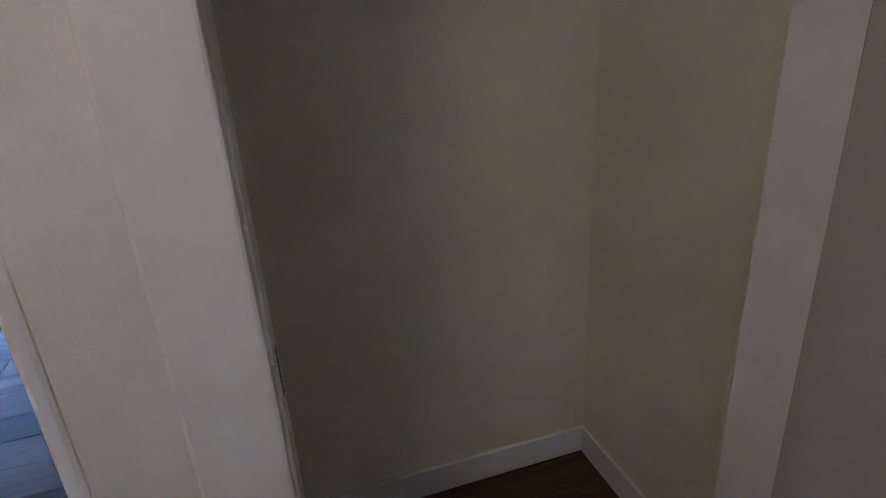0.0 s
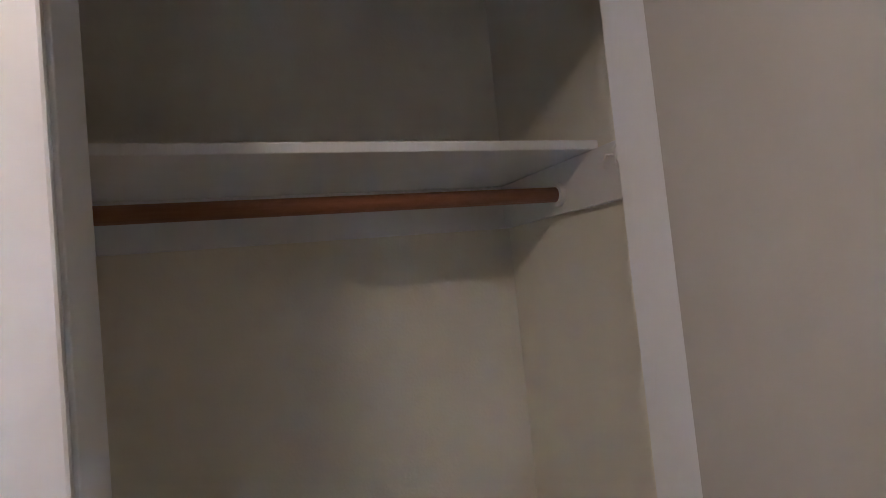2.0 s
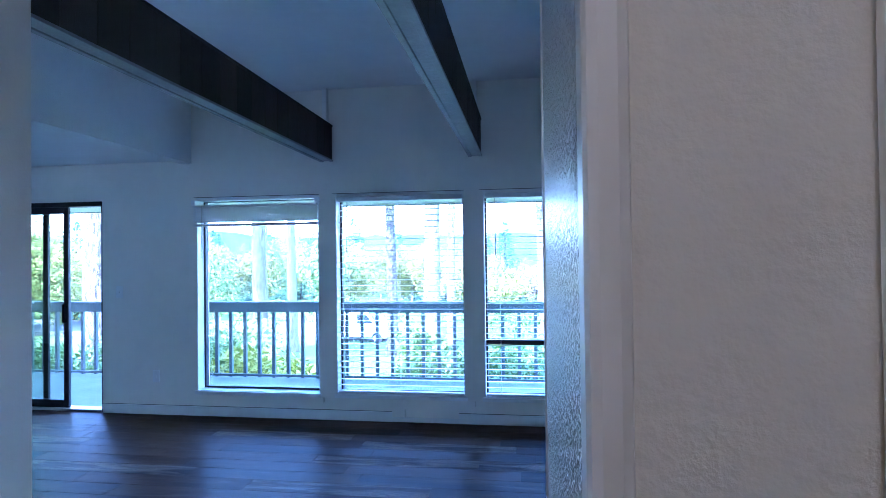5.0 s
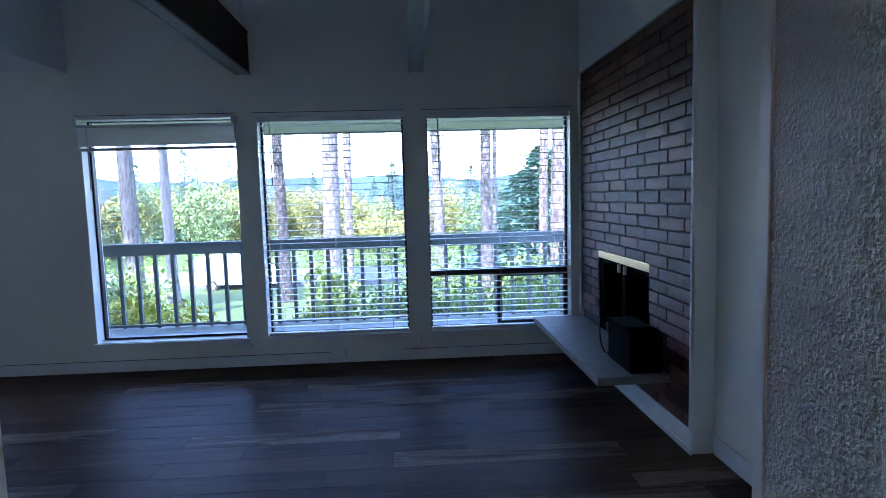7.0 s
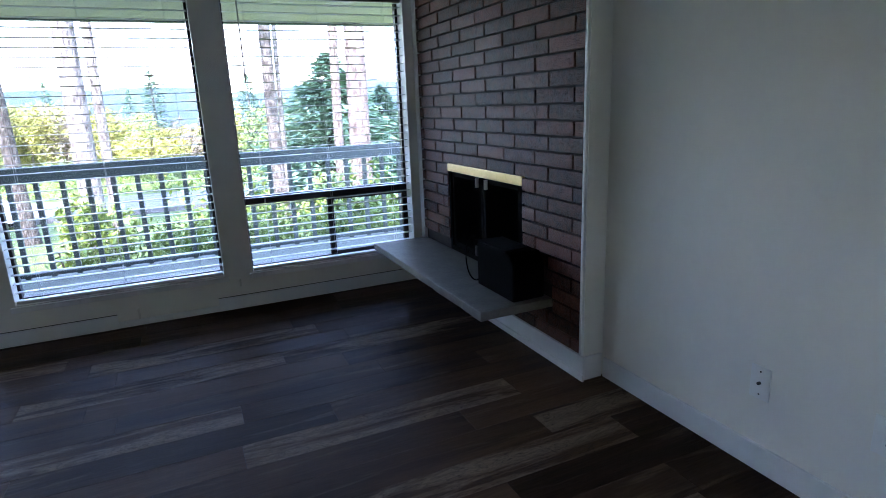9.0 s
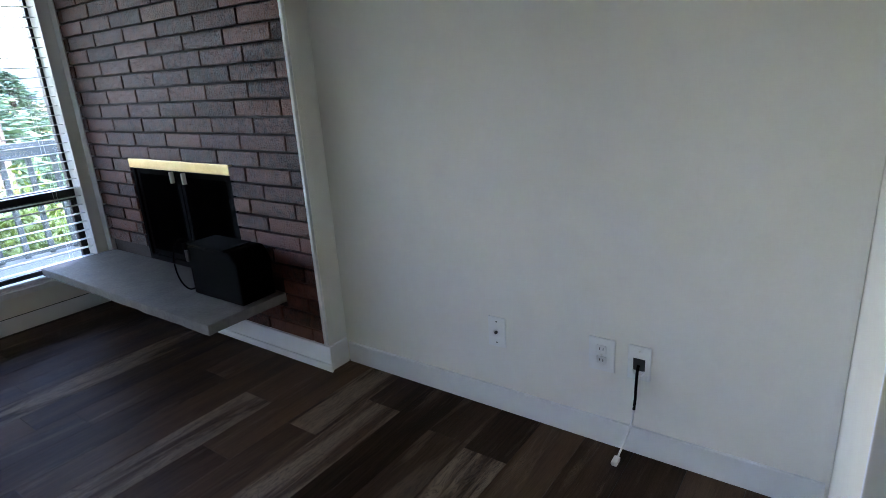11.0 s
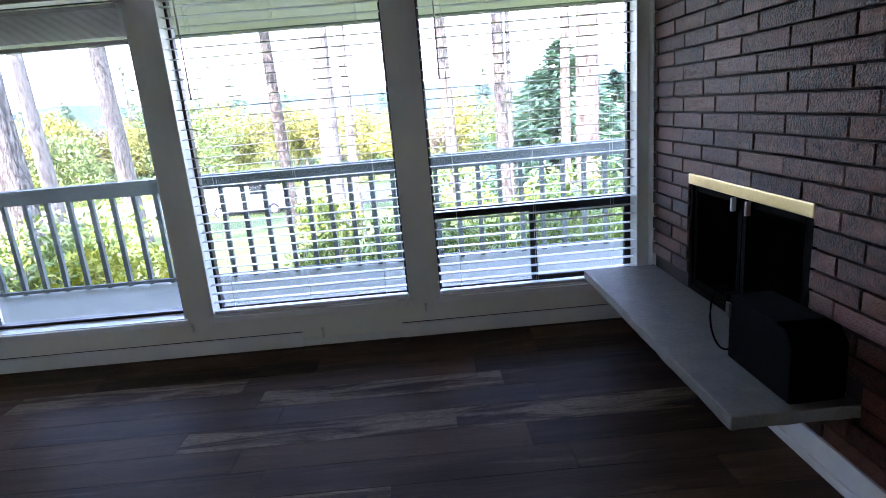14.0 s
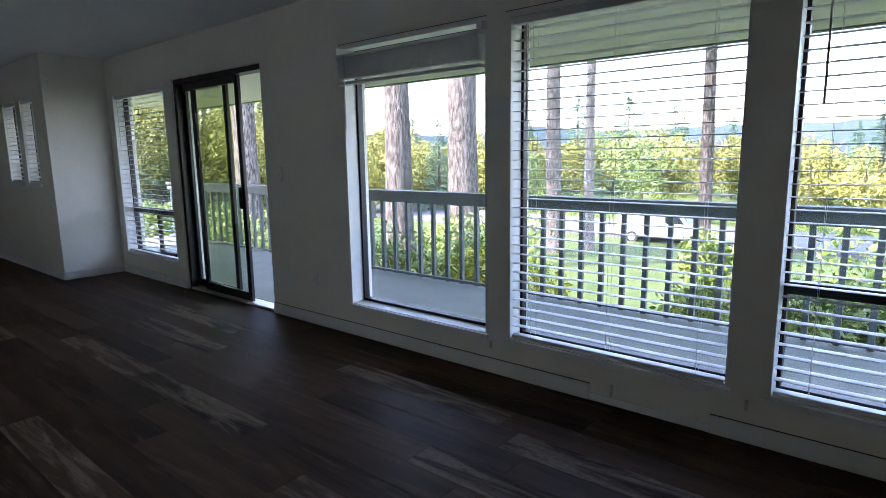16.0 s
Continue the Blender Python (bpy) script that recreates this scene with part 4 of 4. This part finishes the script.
rng = random.Random(7)
SHRUBS = [(-7.6, 9.3, 1.1, shrub_leaf), (-6.0, 9.0, 1.0, shrub_leaf), (-4.6, 9.6, 1.1, shrub_leaf), (-3.4, 9.2, 0.85, shrub_bright), (-5.2, 11.0, 1.3, shrub_leaf),
          (0.6, 9.4, 1.05, shrub_leaf), (1.8, 9.2, 1.15, shrub_leaf), (3.0, 9.5, 1.25, shrub_leaf), (4.4, 9.4, 1.2, shrub_leaf), (1.2, 11.0, 1.3, shrub_leaf), (3.6, 11.4, 1.4, shrub_leaf),
          (-9.4, 9.6, 1.2, shrub_leaf), (5.9, 10.0, 1.3, shrub_leaf), (-1.0, 10.6, 0.75, shrub_leaf), (-11.5, 10.0, 1.2, shrub_leaf), (7.4, 11.0, 1.4, shrub_leaf)]
for x, y, r, mat in SHRUBS:
    gz = ground_z(x, y)
    bush = thing("shrub", "yellow-green broad-leaved shrub behind the deck" if mat is shrub_bright else "dense green broad-leaved shrub behind the deck", "shrub", (x, y, gz), group="shrubs below the deck")
    top = 0.30 if mat is shrub_leaf else 0.15
    h = (top - gz) / 2
    c = leaf_cloud("leaves", "", "", (0, 0, h * 1.02), (r * 1.15, r, h * 1.1), 2600, 0.062, mat, rng)
    c.parent = bush
    st = bmesh.new()
    for k in range(5):
        a = k * 1.26
        add_tube(st, [(0.05 * math.cos(a), 0.05 * math.sin(a), -0.1), (0.3 * math.cos(a), 0.3 * math.sin(a), h * 0.6), (0.5 * r * math.cos(a), 0.5 * r * math.sin(a), h * 1.2)], 0.03, 6, 0.4)
    part("stems", st, bark, bush)


def trunk_tree(x, y, d, height, mat, lean=0.0, label="tall conifer trunk with rough grey bark", crown=True):
    gz = ground_z(x, y)
    t = thing("tall_tree", label, "tree", (x, y, gz), group="tall trees on the lawn")
    bm = bmesh.new()
    rings = []
    for i in range(26):
        f = i / 25
        z = -0.2 + f * height
        r = d / 2 * (1 - 0.55 * f) * (1 + 0.5 * math.exp(-max(z, 0) / 0.5))
        ring_v = []
        for k in range(24):
            a = 2 * math.pi * k / 24
            w = r * (1 + 0.07 * noise.noise(Vector((x + math.cos(a) * 2.5, y + math.sin(a) * 2.5, z * 0.5))) + 0.03 * math.sin(k * math.pi))
            ring_v.append(bm.verts.new((math.cos(a) * w + lean * f * height + 0.06 * math.sin(f * 7 + x), math.sin(a) * w, z)))
        rings.append(ring_v)
    for a, b in zip(rings, rings[1:]):
        for k in range(24):
            bm.faces.new((a[k], a[(k + 1) % 24], b[(k + 1) % 24], b[k]))
    bm.faces.new(rings[-1])
    part("trunk", bm, mat, t, smooth=True)
    if crown:
        lb = bmesh.new()
        for k in range(9):
            z = height * (0.62 + 0.04 * k)
            a = k * 2.4
            add_tube(lb, [(lean * z, 0, z), (lean * z + 1.6 * math.cos(a), 1.6 * math.sin(a), z + 0.1), (lean * z + 3 * math.cos(a), 3 * math.sin(a), z - 0.3)], 0.07, 5, 0.3)
        part("limbs", lb, mat, t)
        c = leaf_cloud("crown", "", "", (lean * height, 0, height * 0.84), (3.4, 3.4, height * 0.26), 1500, 0.34, conifer_leaf, random.Random(int(abs(x * 10)) + 3), lobes=22)
        c.parent = t
    return t


def polar(ex, ey, left_deg, dist):
    a = radians(left_deg)
    return ex - dist * math.sin(a), ey + dist * math.cos(a)


TREES = [(43.3, 19.0, 0.92, bark, 0.0), (36.6, 17.5, 0.98, bark, 0.0), (33.9, 21.0, 0.46, bark, -0.006), (28.1, 24.0, 0.66, bark, 0.0), (24.7, 26.0, 0.46, bark, 0.0), (14.5, 23.0, 0.48, bark, 0.0),
         (10.3, 13.5, 0.47, bark, 0.0), (8.0, 17.0, 0.28, bark, 0.0), (-1.95, 22.0, 0.47, bark, 0.0), (-7.25, 21.0, 0.48, bark, 0.004), (-8.2, 23.0, 0.22, bark, 0.0), (-13.3, 17.0, 0.30, red_bark, 0.004), (-15.4, 13.5, 0.55, red_bark, 0.0),
         (57.5, 20.0, 0.8, bark, 0.0), (-24.0, 20.0, 0.5, bark, 0.0)]
for deg, dist, d, mat, lean in TREES:
    x, y = polar(1.0, 2.2, deg, dist)
    trunk_tree(x, y, d, 24.0, mat, lean)


def conifer(x, y, h, r, label, group, count=2600, gz=None):
    gz = ground_z(x, y) if gz is None else gz
    t = thing("conifer", label, "conifer", (x, y, gz), group=group)
    part("trunk", tube([(0, 0, -0.2), (0, 0, h * 0.5), (0, 0, h * 0.97)], r * 0.09, 8, 0.15), bark, t)
    rg = random.Random(int(abs(x * 31 + y * 7)))
    verts, faces = [], []
    per = 24
    for i in range(max(1, count // per)):
        # one drooping branch, feathered with sprays that thin towards its tip
        f = rg.random() ** 1.35
        a = rg.uniform(0, 6.283)
        reach = r * ((1 - f) ** 0.72) * rg.uniform(0.62, 1.08) + 0.06
        z0 = h * (0.04 + 0.95 * f)
        out, side = Vector((math.cos(a), math.sin(a), 0)), Vector((-math.sin(a), math.cos(a), 0))
        droop = rg.uniform(0.10, 0.38)
        for k in range(per):
            u = 0.25 + 0.75 * (k + rg.random()) / per
            v = rg.uniform(-1, 1) * 0.26 * (1.1 - u)
            p = out * reach * u + side * reach * v + Vector((0, 0, z0 - droop * reach * u + 0.22 * reach * u * u + rg.uniform(-0.04, 0.04) * r))
            along = (out + side * (1.6 if v > 0 else -1.6) * rg.random() * 0.7 + Vector((0, 0, rg.uniform(-0.5, 0.25)))).normalized()
            across = along.cross(Vector((rg.gauss(0, 0.5), rg.gauss(0, 0.5), 1))).normalized()
            w = r * rg.uniform(0.030, 0.062) * (1.15 - 0.5 * f)
            q = len(verts)
            verts += [p - along * w, p + across * w * 0.36, p + along * w * 1.3, p - across * w * 0.36]
            faces += [(q, q + 1, q + 2), (q, q + 2, q + 3)]
    me = bpy.data.meshes.new("crown")
    me.from_pydata([tuple(v) for v in verts], [], faces)
    me.materials.append(conifer_leaf)
    c = new("crown", me)
    c.parent = t
    return t


for deg, dist, h, r, n in ((-13.2, 26, 6.7, 4.6, 17000), (-18.2, 28, 5.4, 3.6, 12000)):
    x, y = polar(0.85, 1.98, deg, dist)
    conifer(x, y, h, r, "full green conifer standing on the lawn", "lawn conifers", n)
for deg, dist, h, r in [(47.5, 52, 9, 2.6), (42.0, 60, 9, 3.0), (30.5, 62, 8, 2.6), (21.5, 75, 12, 3.4), (17.5, 80, 11, 3.2), (52.0, 58, 12, 3.2), (2.0, 70, 10, 3), (-6.0, 66, 9, 3)]:
    x, y = polar(0.85, 1.98, deg, dist)
    conifer(x, y, h, r, "dark green conifer beyond the street", "far conifers", 9000)


def broadleaf(x, y, h, r, rg, leaf=None):
    gz = ground_z(x, y)
    t = thing("leafy_tree", "spring-green broad-leaved tree beyond the street", "tree", (x, y, gz), group="trees beyond the street")
    bm = bmesh.new()
    add_tube(bm, [(0, 0, -0.2), (0.1, 0, h * 0.35), (0.0, 0.1, h * 0.75)], 0.18, 7, 0.3)
    for k in range(7):
        a = k * 2.1 + x
        add_tube(bm, [(0.05, 0, h * (0.28 + 0.05 * k)), (r * 0.5 * math.cos(a), r * 0.5 * math.sin(a), h * (0.5 + 0.05 * k)), (r * 0.8 * math.cos(a), r * 0.8 * math.sin(a), h * (0.62 + 0.05 * k))], 0.07, 5, 0.3)
    part("trunk", bm, bark, t)
    c = leaf_cloud("crown", "", "", (0, 0, h * 0.52), (r, r, h * 0.52), 3200 if leaf is not bare_twig else 1500, 0.18, leaf or spring_leaf, rg, hollow=0.72, lobes=22)
    c.parent = t


rg = random.Random(21)
for k in range(96):
    deg = 68 - 1.1 * k + rg.uniform(-0.8, 0.8)
    dist = rg.uniform(49, 88)
    x, y = polar(0.85, 1.98, deg, dist)
    if y < 47:
        continue
    low = 1.0 if deg > 8 else 0.72      # the ground opens to the hills towards the east
    broadleaf(x, y, rg.uniform(5.0, 8.2) * low, rg.uniform(2.2, 3.5), rg, rg.choice((spring_leaf, spring_leaf, young_leaf, bare_twig)))

for deg, dist, h, r in ((45.2, 50, 8.6, 3.0), (43.9, 54, 7.6, 2.8), (40.6, 57, 6.6, 2.6), (38.9, 60, 7.0, 2.8), (46.5, 48, 8.0, 3.0), (35.0, 58, 7.2, 3.0), (32.0, 62, 7.4, 3.0), (27.0, 64, 7.2, 3.0), (12.0, 66, 6.6, 2.9), (6.0, 62, 6.8, 3.0), (-3.0, 60, 6.4, 2.8)):
    x, y = polar(1.18, 2.4, deg, dist)
    broadleaf(x, y, h, r, rg)
for deg, dist, h, r in ((39.9, 52, 8.4, 2.4), (37.6, 66, 9.0, 2.6), (26.5, 64, 11.5, 3.4), (34.0, 90, 9.6, 2.6), (31.0, 95, 10.4, 2.8), (23.0, 98, 10.0, 2.7), (20.6, 92, 11.4, 3.4), (17.0, 100, 10.6, 2.8), (13.0, 97, 10.2, 2.6), (10.0, 95, 10.0, 2.8), (4.0, 98, 9.0, 2.6)):
    x, y = polar(1.18, 2.4, deg, dist)
    conifer(x, y, h, r, "dark green conifer beyond the street", "far conifers", 9000)

# taller wood towards the west
rg2 = random.Random(33)
for k in range(34):
    deg = 53 + 0.75 * k + rg2.uniform(-0.4, 0.4)
    x, y = polar(1.18, 2.4, deg, rg2.uniform(64, 80))
    conifer(x, y, rg2.uniform(18.0, 27.0), rg2.uniform(4.6, 6.2), "dark green conifer in the wood beyond the houses", "wood beyond the houses", 4200)
for k in range(24):
    x, y = polar(1.18, 2.4, 53 + 0.85 * k, rg2.uniform(61, 66))
    broadleaf(x, y, rg2.uniform(8.0, 13.0), rg2.uniform(3.0, 4.2), rg2)
for k in range(11):
    x, y = polar(1.18, 2.4, 54.5 + 1.9 * k, 19 + 1.5 * (k % 3))
    hz = ground_z(x, y)
    leaf_cloud("garden_hedge", "rounded green hedge bush beyond the lawn", "hedge", (x, y, hz + 0.75), (1.1, 1.0, 0.95), 1700, 0.075, shrub_leaf, rg2, lobes=12)

# far wooded hills, their haze painted in as blue-grey
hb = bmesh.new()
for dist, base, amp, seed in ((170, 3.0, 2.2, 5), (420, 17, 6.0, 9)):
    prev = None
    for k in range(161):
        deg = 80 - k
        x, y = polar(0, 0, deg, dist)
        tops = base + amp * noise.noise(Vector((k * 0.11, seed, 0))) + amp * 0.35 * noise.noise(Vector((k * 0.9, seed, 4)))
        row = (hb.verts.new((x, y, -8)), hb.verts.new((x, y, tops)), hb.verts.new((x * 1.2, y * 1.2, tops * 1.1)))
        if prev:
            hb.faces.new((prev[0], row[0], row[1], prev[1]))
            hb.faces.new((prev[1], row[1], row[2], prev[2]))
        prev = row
setting("backdrop_hills", hb, hazed_wood, "wooded hills on the horizon with haze painted into their colour", "hills")

# hedge strips along the street
for x0, x1, y, h in ((-50, -16, 46.0, 1.7), (-16, 5, 45.8, 1.5), (5, 40, 46.2, 1.7)):
    n = int((x1 - x0) / 3)
    for k in range(n):
        xx = x0 + 3 * k
        leaf_cloud("hedge", "low clipped green hedge along the street", "hedge", (xx, y, ground_z(xx, y) + h * 0.5), (1.9, 0.9, h), 420, 0.13, shrub_leaf, rg, lobes=10)


# ---- van ----
def van(x, y, heading):
    gz = ground_z(x, y) + 0.28 if y > 35.5 else ground_z(x, y)
    v = thing("van", "white panel van parked on the street", "van", (x, y, gz))
    prof = [(-2.45, 0.38), (2.45, 0.38), (2.50, 0.85), (2.40, 1.05), (1.55, 1.20), (0.95, 1.95), (0.6, 2.02), (-2.35, 2.02), (-2.45, 1.9)]
    bm = bmesh.new()
    a = [bm.verts.new((px, -0.92, pz)) for px, pz in prof]
    b = [bm.verts.new((px, 0.92, pz)) for px, pz in prof]
    bm.faces.new(a)
    bm.faces.new(b[::-1])
    for k in range(len(prof)):
        bm.faces.new((a[k], b[k], b[(k + 1) % len(prof)], a[(k + 1) % len(prof)]))
    bmesh.ops.bevel(bm, geom=list(bm.edges), offset=0.05, segments=2, profile=0.5, affect='EDGES')
    part("body", bm, van_paint, v)
    for s in (-0.925, 0.925):
        wb = bmesh.new()
        q = [(0.35, 1.20), (1.40, 1.22), (0.92, 1.80), (0.35, 1.84)]
        f1 = [wb.verts.new((px, s, pz)) for px, pz in q]
        f2 = [wb.verts.new((px, s * 0.985, pz)) for px, pz in q]
        wb.faces.new(f1)
        wb.faces.new(f2[::-1])
        for k in range(4):
            wb.faces.new((f1[k], f2[k], f2[(k + 1) % 4], f1[(k + 1) % 4]))
        part("side_window", wb, dark_glass, v)
    ws = bmesh.new()
    f1 = [ws.verts.new(c) for c in ((1.545, -0.78, 1.225), (1.545, 0.78, 1.225), (0.985, 0.72, 1.925), (0.985, -0.72, 1.925))]
    f2 = [ws.verts.new(v_.co + Vector((0.03, 0, 0.022))) for v_ in f1]
    ws.faces.new(f1)
    ws.faces.new(f2[::-1])
    for k in range(4):
        ws.faces.new((f1[k], f2[k], f2[(k + 1) % 4], f1[(k + 1) % 4]))
    part("windscreen", ws, dark_glass, v)
    for px in (-1.5, 1.6):
        for s in (-0.82, 0.82):
            w = part("wheel", tube([(px, s - 0.12, 0.34), (px, s + 0.12, 0.34)], 0.34, 20), tyre_rubber, v)
            part("rim", tube([(px, s + 0.125 * (1 if s > 0 else -1), 0.34), (px, s + 0.128 * (1 if s > 0 else -1), 0.34)], 0.2, 16), pale_metal, w)
    v.rotation_euler = (0, 0, heading)


x, y = polar(0.855, 1.98, 17.5, 34.2)
van(x, y, radians(-4))


# ---- houses beyond ----
def house(x, y, w, d, h, rh, heading):
    gz = ground_z(x, y)
    t = thing("house", "low pale house with a grey shingled roof", "house", (x, y, gz), group="houses across the street")
    part("wall", box(-w / 2, w / 2, -d / 2, d / 2, -0.5, h), house_wall, t)
    bm = bmesh.new()
    e = 0.5
    p = [bm.verts.new(c) for c in ((-w / 2 - e, -d / 2 - e, h), (w / 2 + e, -d / 2 - e, h), (w / 2 + e, d / 2 + e, h), (-w / 2 - e, d / 2 + e, h), (-w / 2 + d * 0.3, 0, h + rh), (w / 2 - d * 0.3, 0, h + rh))]
    for f in ((0, 1, 5, 4), (1, 2, 5), (2, 3, 4, 5), (3, 0, 4), (3, 2, 1, 0)):
        bm.faces.new([p[i] for i in f])
    part("roof", bm, roof_grey, t)
    for k in range(3):
        xx = -w / 2 + w * (k + 0.5) / 3
        wn_ = part("window", box(xx - 0.75, xx + 0.75, -d / 2 - 0.03, -d / 2 - 0.0005, 1.0, 2.2), dark_glass, t)
        bars("frame", [(xx - 0.82, xx - 0.75, -d / 2 - 0.05, -d / 2 - 0.0005, 0.93, 2.27), (xx + 0.75, xx + 0.82, -d / 2 - 0.05, -d / 2 - 0.0005, 0.93, 2.27),
                       (xx - 0.75, xx + 0.75, -d / 2 - 0.05, -d / 2 - 0.0005, 2.2, 2.27), (xx - 0.75, xx + 0.75, -d / 2 - 0.05, -d / 2 - 0.0005, 0.93, 1.0)], wn_, trim_paint)
    t.rotation_euler = (0, 0, heading)


for deg, dist, w in ((60, 72, 15), (54.5, 80, 13), (67, 76, 15), (57, 92, 13)):
    x, y = polar(1.18, 2.4, deg, dist)
    house(x, y, w, 8, 2.7, 2.0, radians(deg * 0.6))
x, y = polar(1.18, 2.4, 55.5, 22)
leaf_cloud("flowering_shrub", "low red-orange flowering shrub on the lawn", "shrub", (x, y, ground_z(x, y) + 0.5), (1.2, 1.2, 0.7), 1100, 0.09, red_flower, rg)
x, y = polar(1.18, 2.4, 52.5, 13)
leaf_cloud("flowering_shrub", "low red-orange flowering shrub near the deck", "shrub", (x, y, ground_z(x, y) + 0.6), (0.8, 0.8, 0.7), 900, 0.06, red_flower, rg)

# ---- floor of planks ----
floor = setting("floor", box(-9.1, 2.87, -2.1, WY + WT, -0.12, -0.0035), dark_hole, "dark brown wood-look plank floor with worn streaks", "floor")
PW, PL, ROW_Y = 0.170, 1.20, 3.190
JOINTS = {0: 1.70, 2: 0.525, 3: -1.18, 5: 0.79, 6: 1.18, -1: -2.22, -2: 1.64, -3: 1.92, -6: 1.86}   # where a board ends in a row
WORN = {(0, 1.1), (2, -0.07), (3, -1.8), (5, 0.2), (-1, -1.6), (-2, 1.9), (-3, 1.3), (-6, 1.3), (8, -0.9), (-5, -0.4), (-4, -3.1), (6, -3.4), (1, -4.2)}
prng = random.Random(11)
plank_meshes = {}


def plank(x0, x1, y0, y1, worn):
    key = (round(x1 - x0, 3), round(y1 - y0, 3), worn)
    if key not in plank_meshes:
        a, b = key[0] / 2 - 0.0006, key[1] / 2 - 0.0006
        plank_meshes[key] = mesh_of("plank", box(-a, a, -b, b, -0.0032, 0.0, 0.0009), worn_plank_mat if worn else plank_mat)
    piece("plank", plank_meshes[key], floor, Matrix.Translation(((x0 + x1) / 2, (y0 + y1) / 2, 0)))


def lay(xa, xb, ya, yb):
    row = math.floor((ya - ROW_Y) / PW)
    while ROW_Y + row * PW < yb - 0.002:
        y0, y1 = max(ya, ROW_Y + row * PW), min(yb, ROW_Y + (row + 1) * PW)
        joint = JOINTS.get(row, (row * 0.437 + 0.31 * math.sin(row * 1.7)) * PL)
        x = xa - ((xa - joint) % PL)
        while x < xb - 0.001:
            a, b = max(xa, x), min(xb, x + PL)
            if b - a > 0.02 and y1 - y0 > 0.01:
                plank(a, b, y0, y1, any(r == row and a < u < b for r, u in WORN) or (a, b) == (x, x + PL) and prng.random() < 0.04)
            x += PL
        row += 1


lay(-9.0, RX, 1.29, WY + 0.02)
lay(0.02, 1.165, -2.0, 1.29)
lay(1.165, 2.75, -2.0, CF + 0.1)
lay(1.213, 2.224, CF + 0.1, CB)

# ---- bricks ----
BL, BH, JOINT = 0.2955, 0.0632, 0.0095
brick_meshes = {}
brng = random.Random(5)


def brick(y0, y1, z0, z1):
    key = (round(y1 - y0, 3), round(z1 - z0, 3))
    if key not in brick_meshes:
        brick_meshes[key] = mesh_of("brick", box(-0.011, 0.0115, -key[0] / 2, key[0] / 2, -key[1] / 2, key[1] / 2, 0.0022), brick_red)
    piece("brick", brick_meshes[key], backing, Matrix.Translation((FX + brng.uniform(-0.002, 0.002), (y0 + y1) / 2, (z0 + z1) / 2)) @ pose(0, 0, 0, brng.uniform(-0.25, 0.25), 0, 0))


course = -13
while True:
    z = 1.020 - BH / 2 + course * (BH + JOINT)
    if z > 2.296:
        break
    za, zb = max(z, 0.122), min(z + BH, 2.297)
    if zb - za > 0.012:
        # a third bond: the joints of every other course stand two thirds along
        y = (3.265 if course % 2 == 0 else 3.458) - BL - JOINT
        while y < 5.03:
            ya, yb = max(3.1905, y), min(5.032, y + BL)
            spans = [(ya, yb)]
            if za < 0.915 - 0.002 and zb > 0.336:
                spans = [(ya, min(yb, 3.686)), (max(ya, 4.604), yb)]
            if zb > 0.285 and za < 0.337:
                spans = [(a, min(b, 3.41)) for a, b in spans]
            for a, b in spans:
                if b - a > 0.02:
                    brick(a, b, za, zb)
            y += BL + JOINT
    course += 1
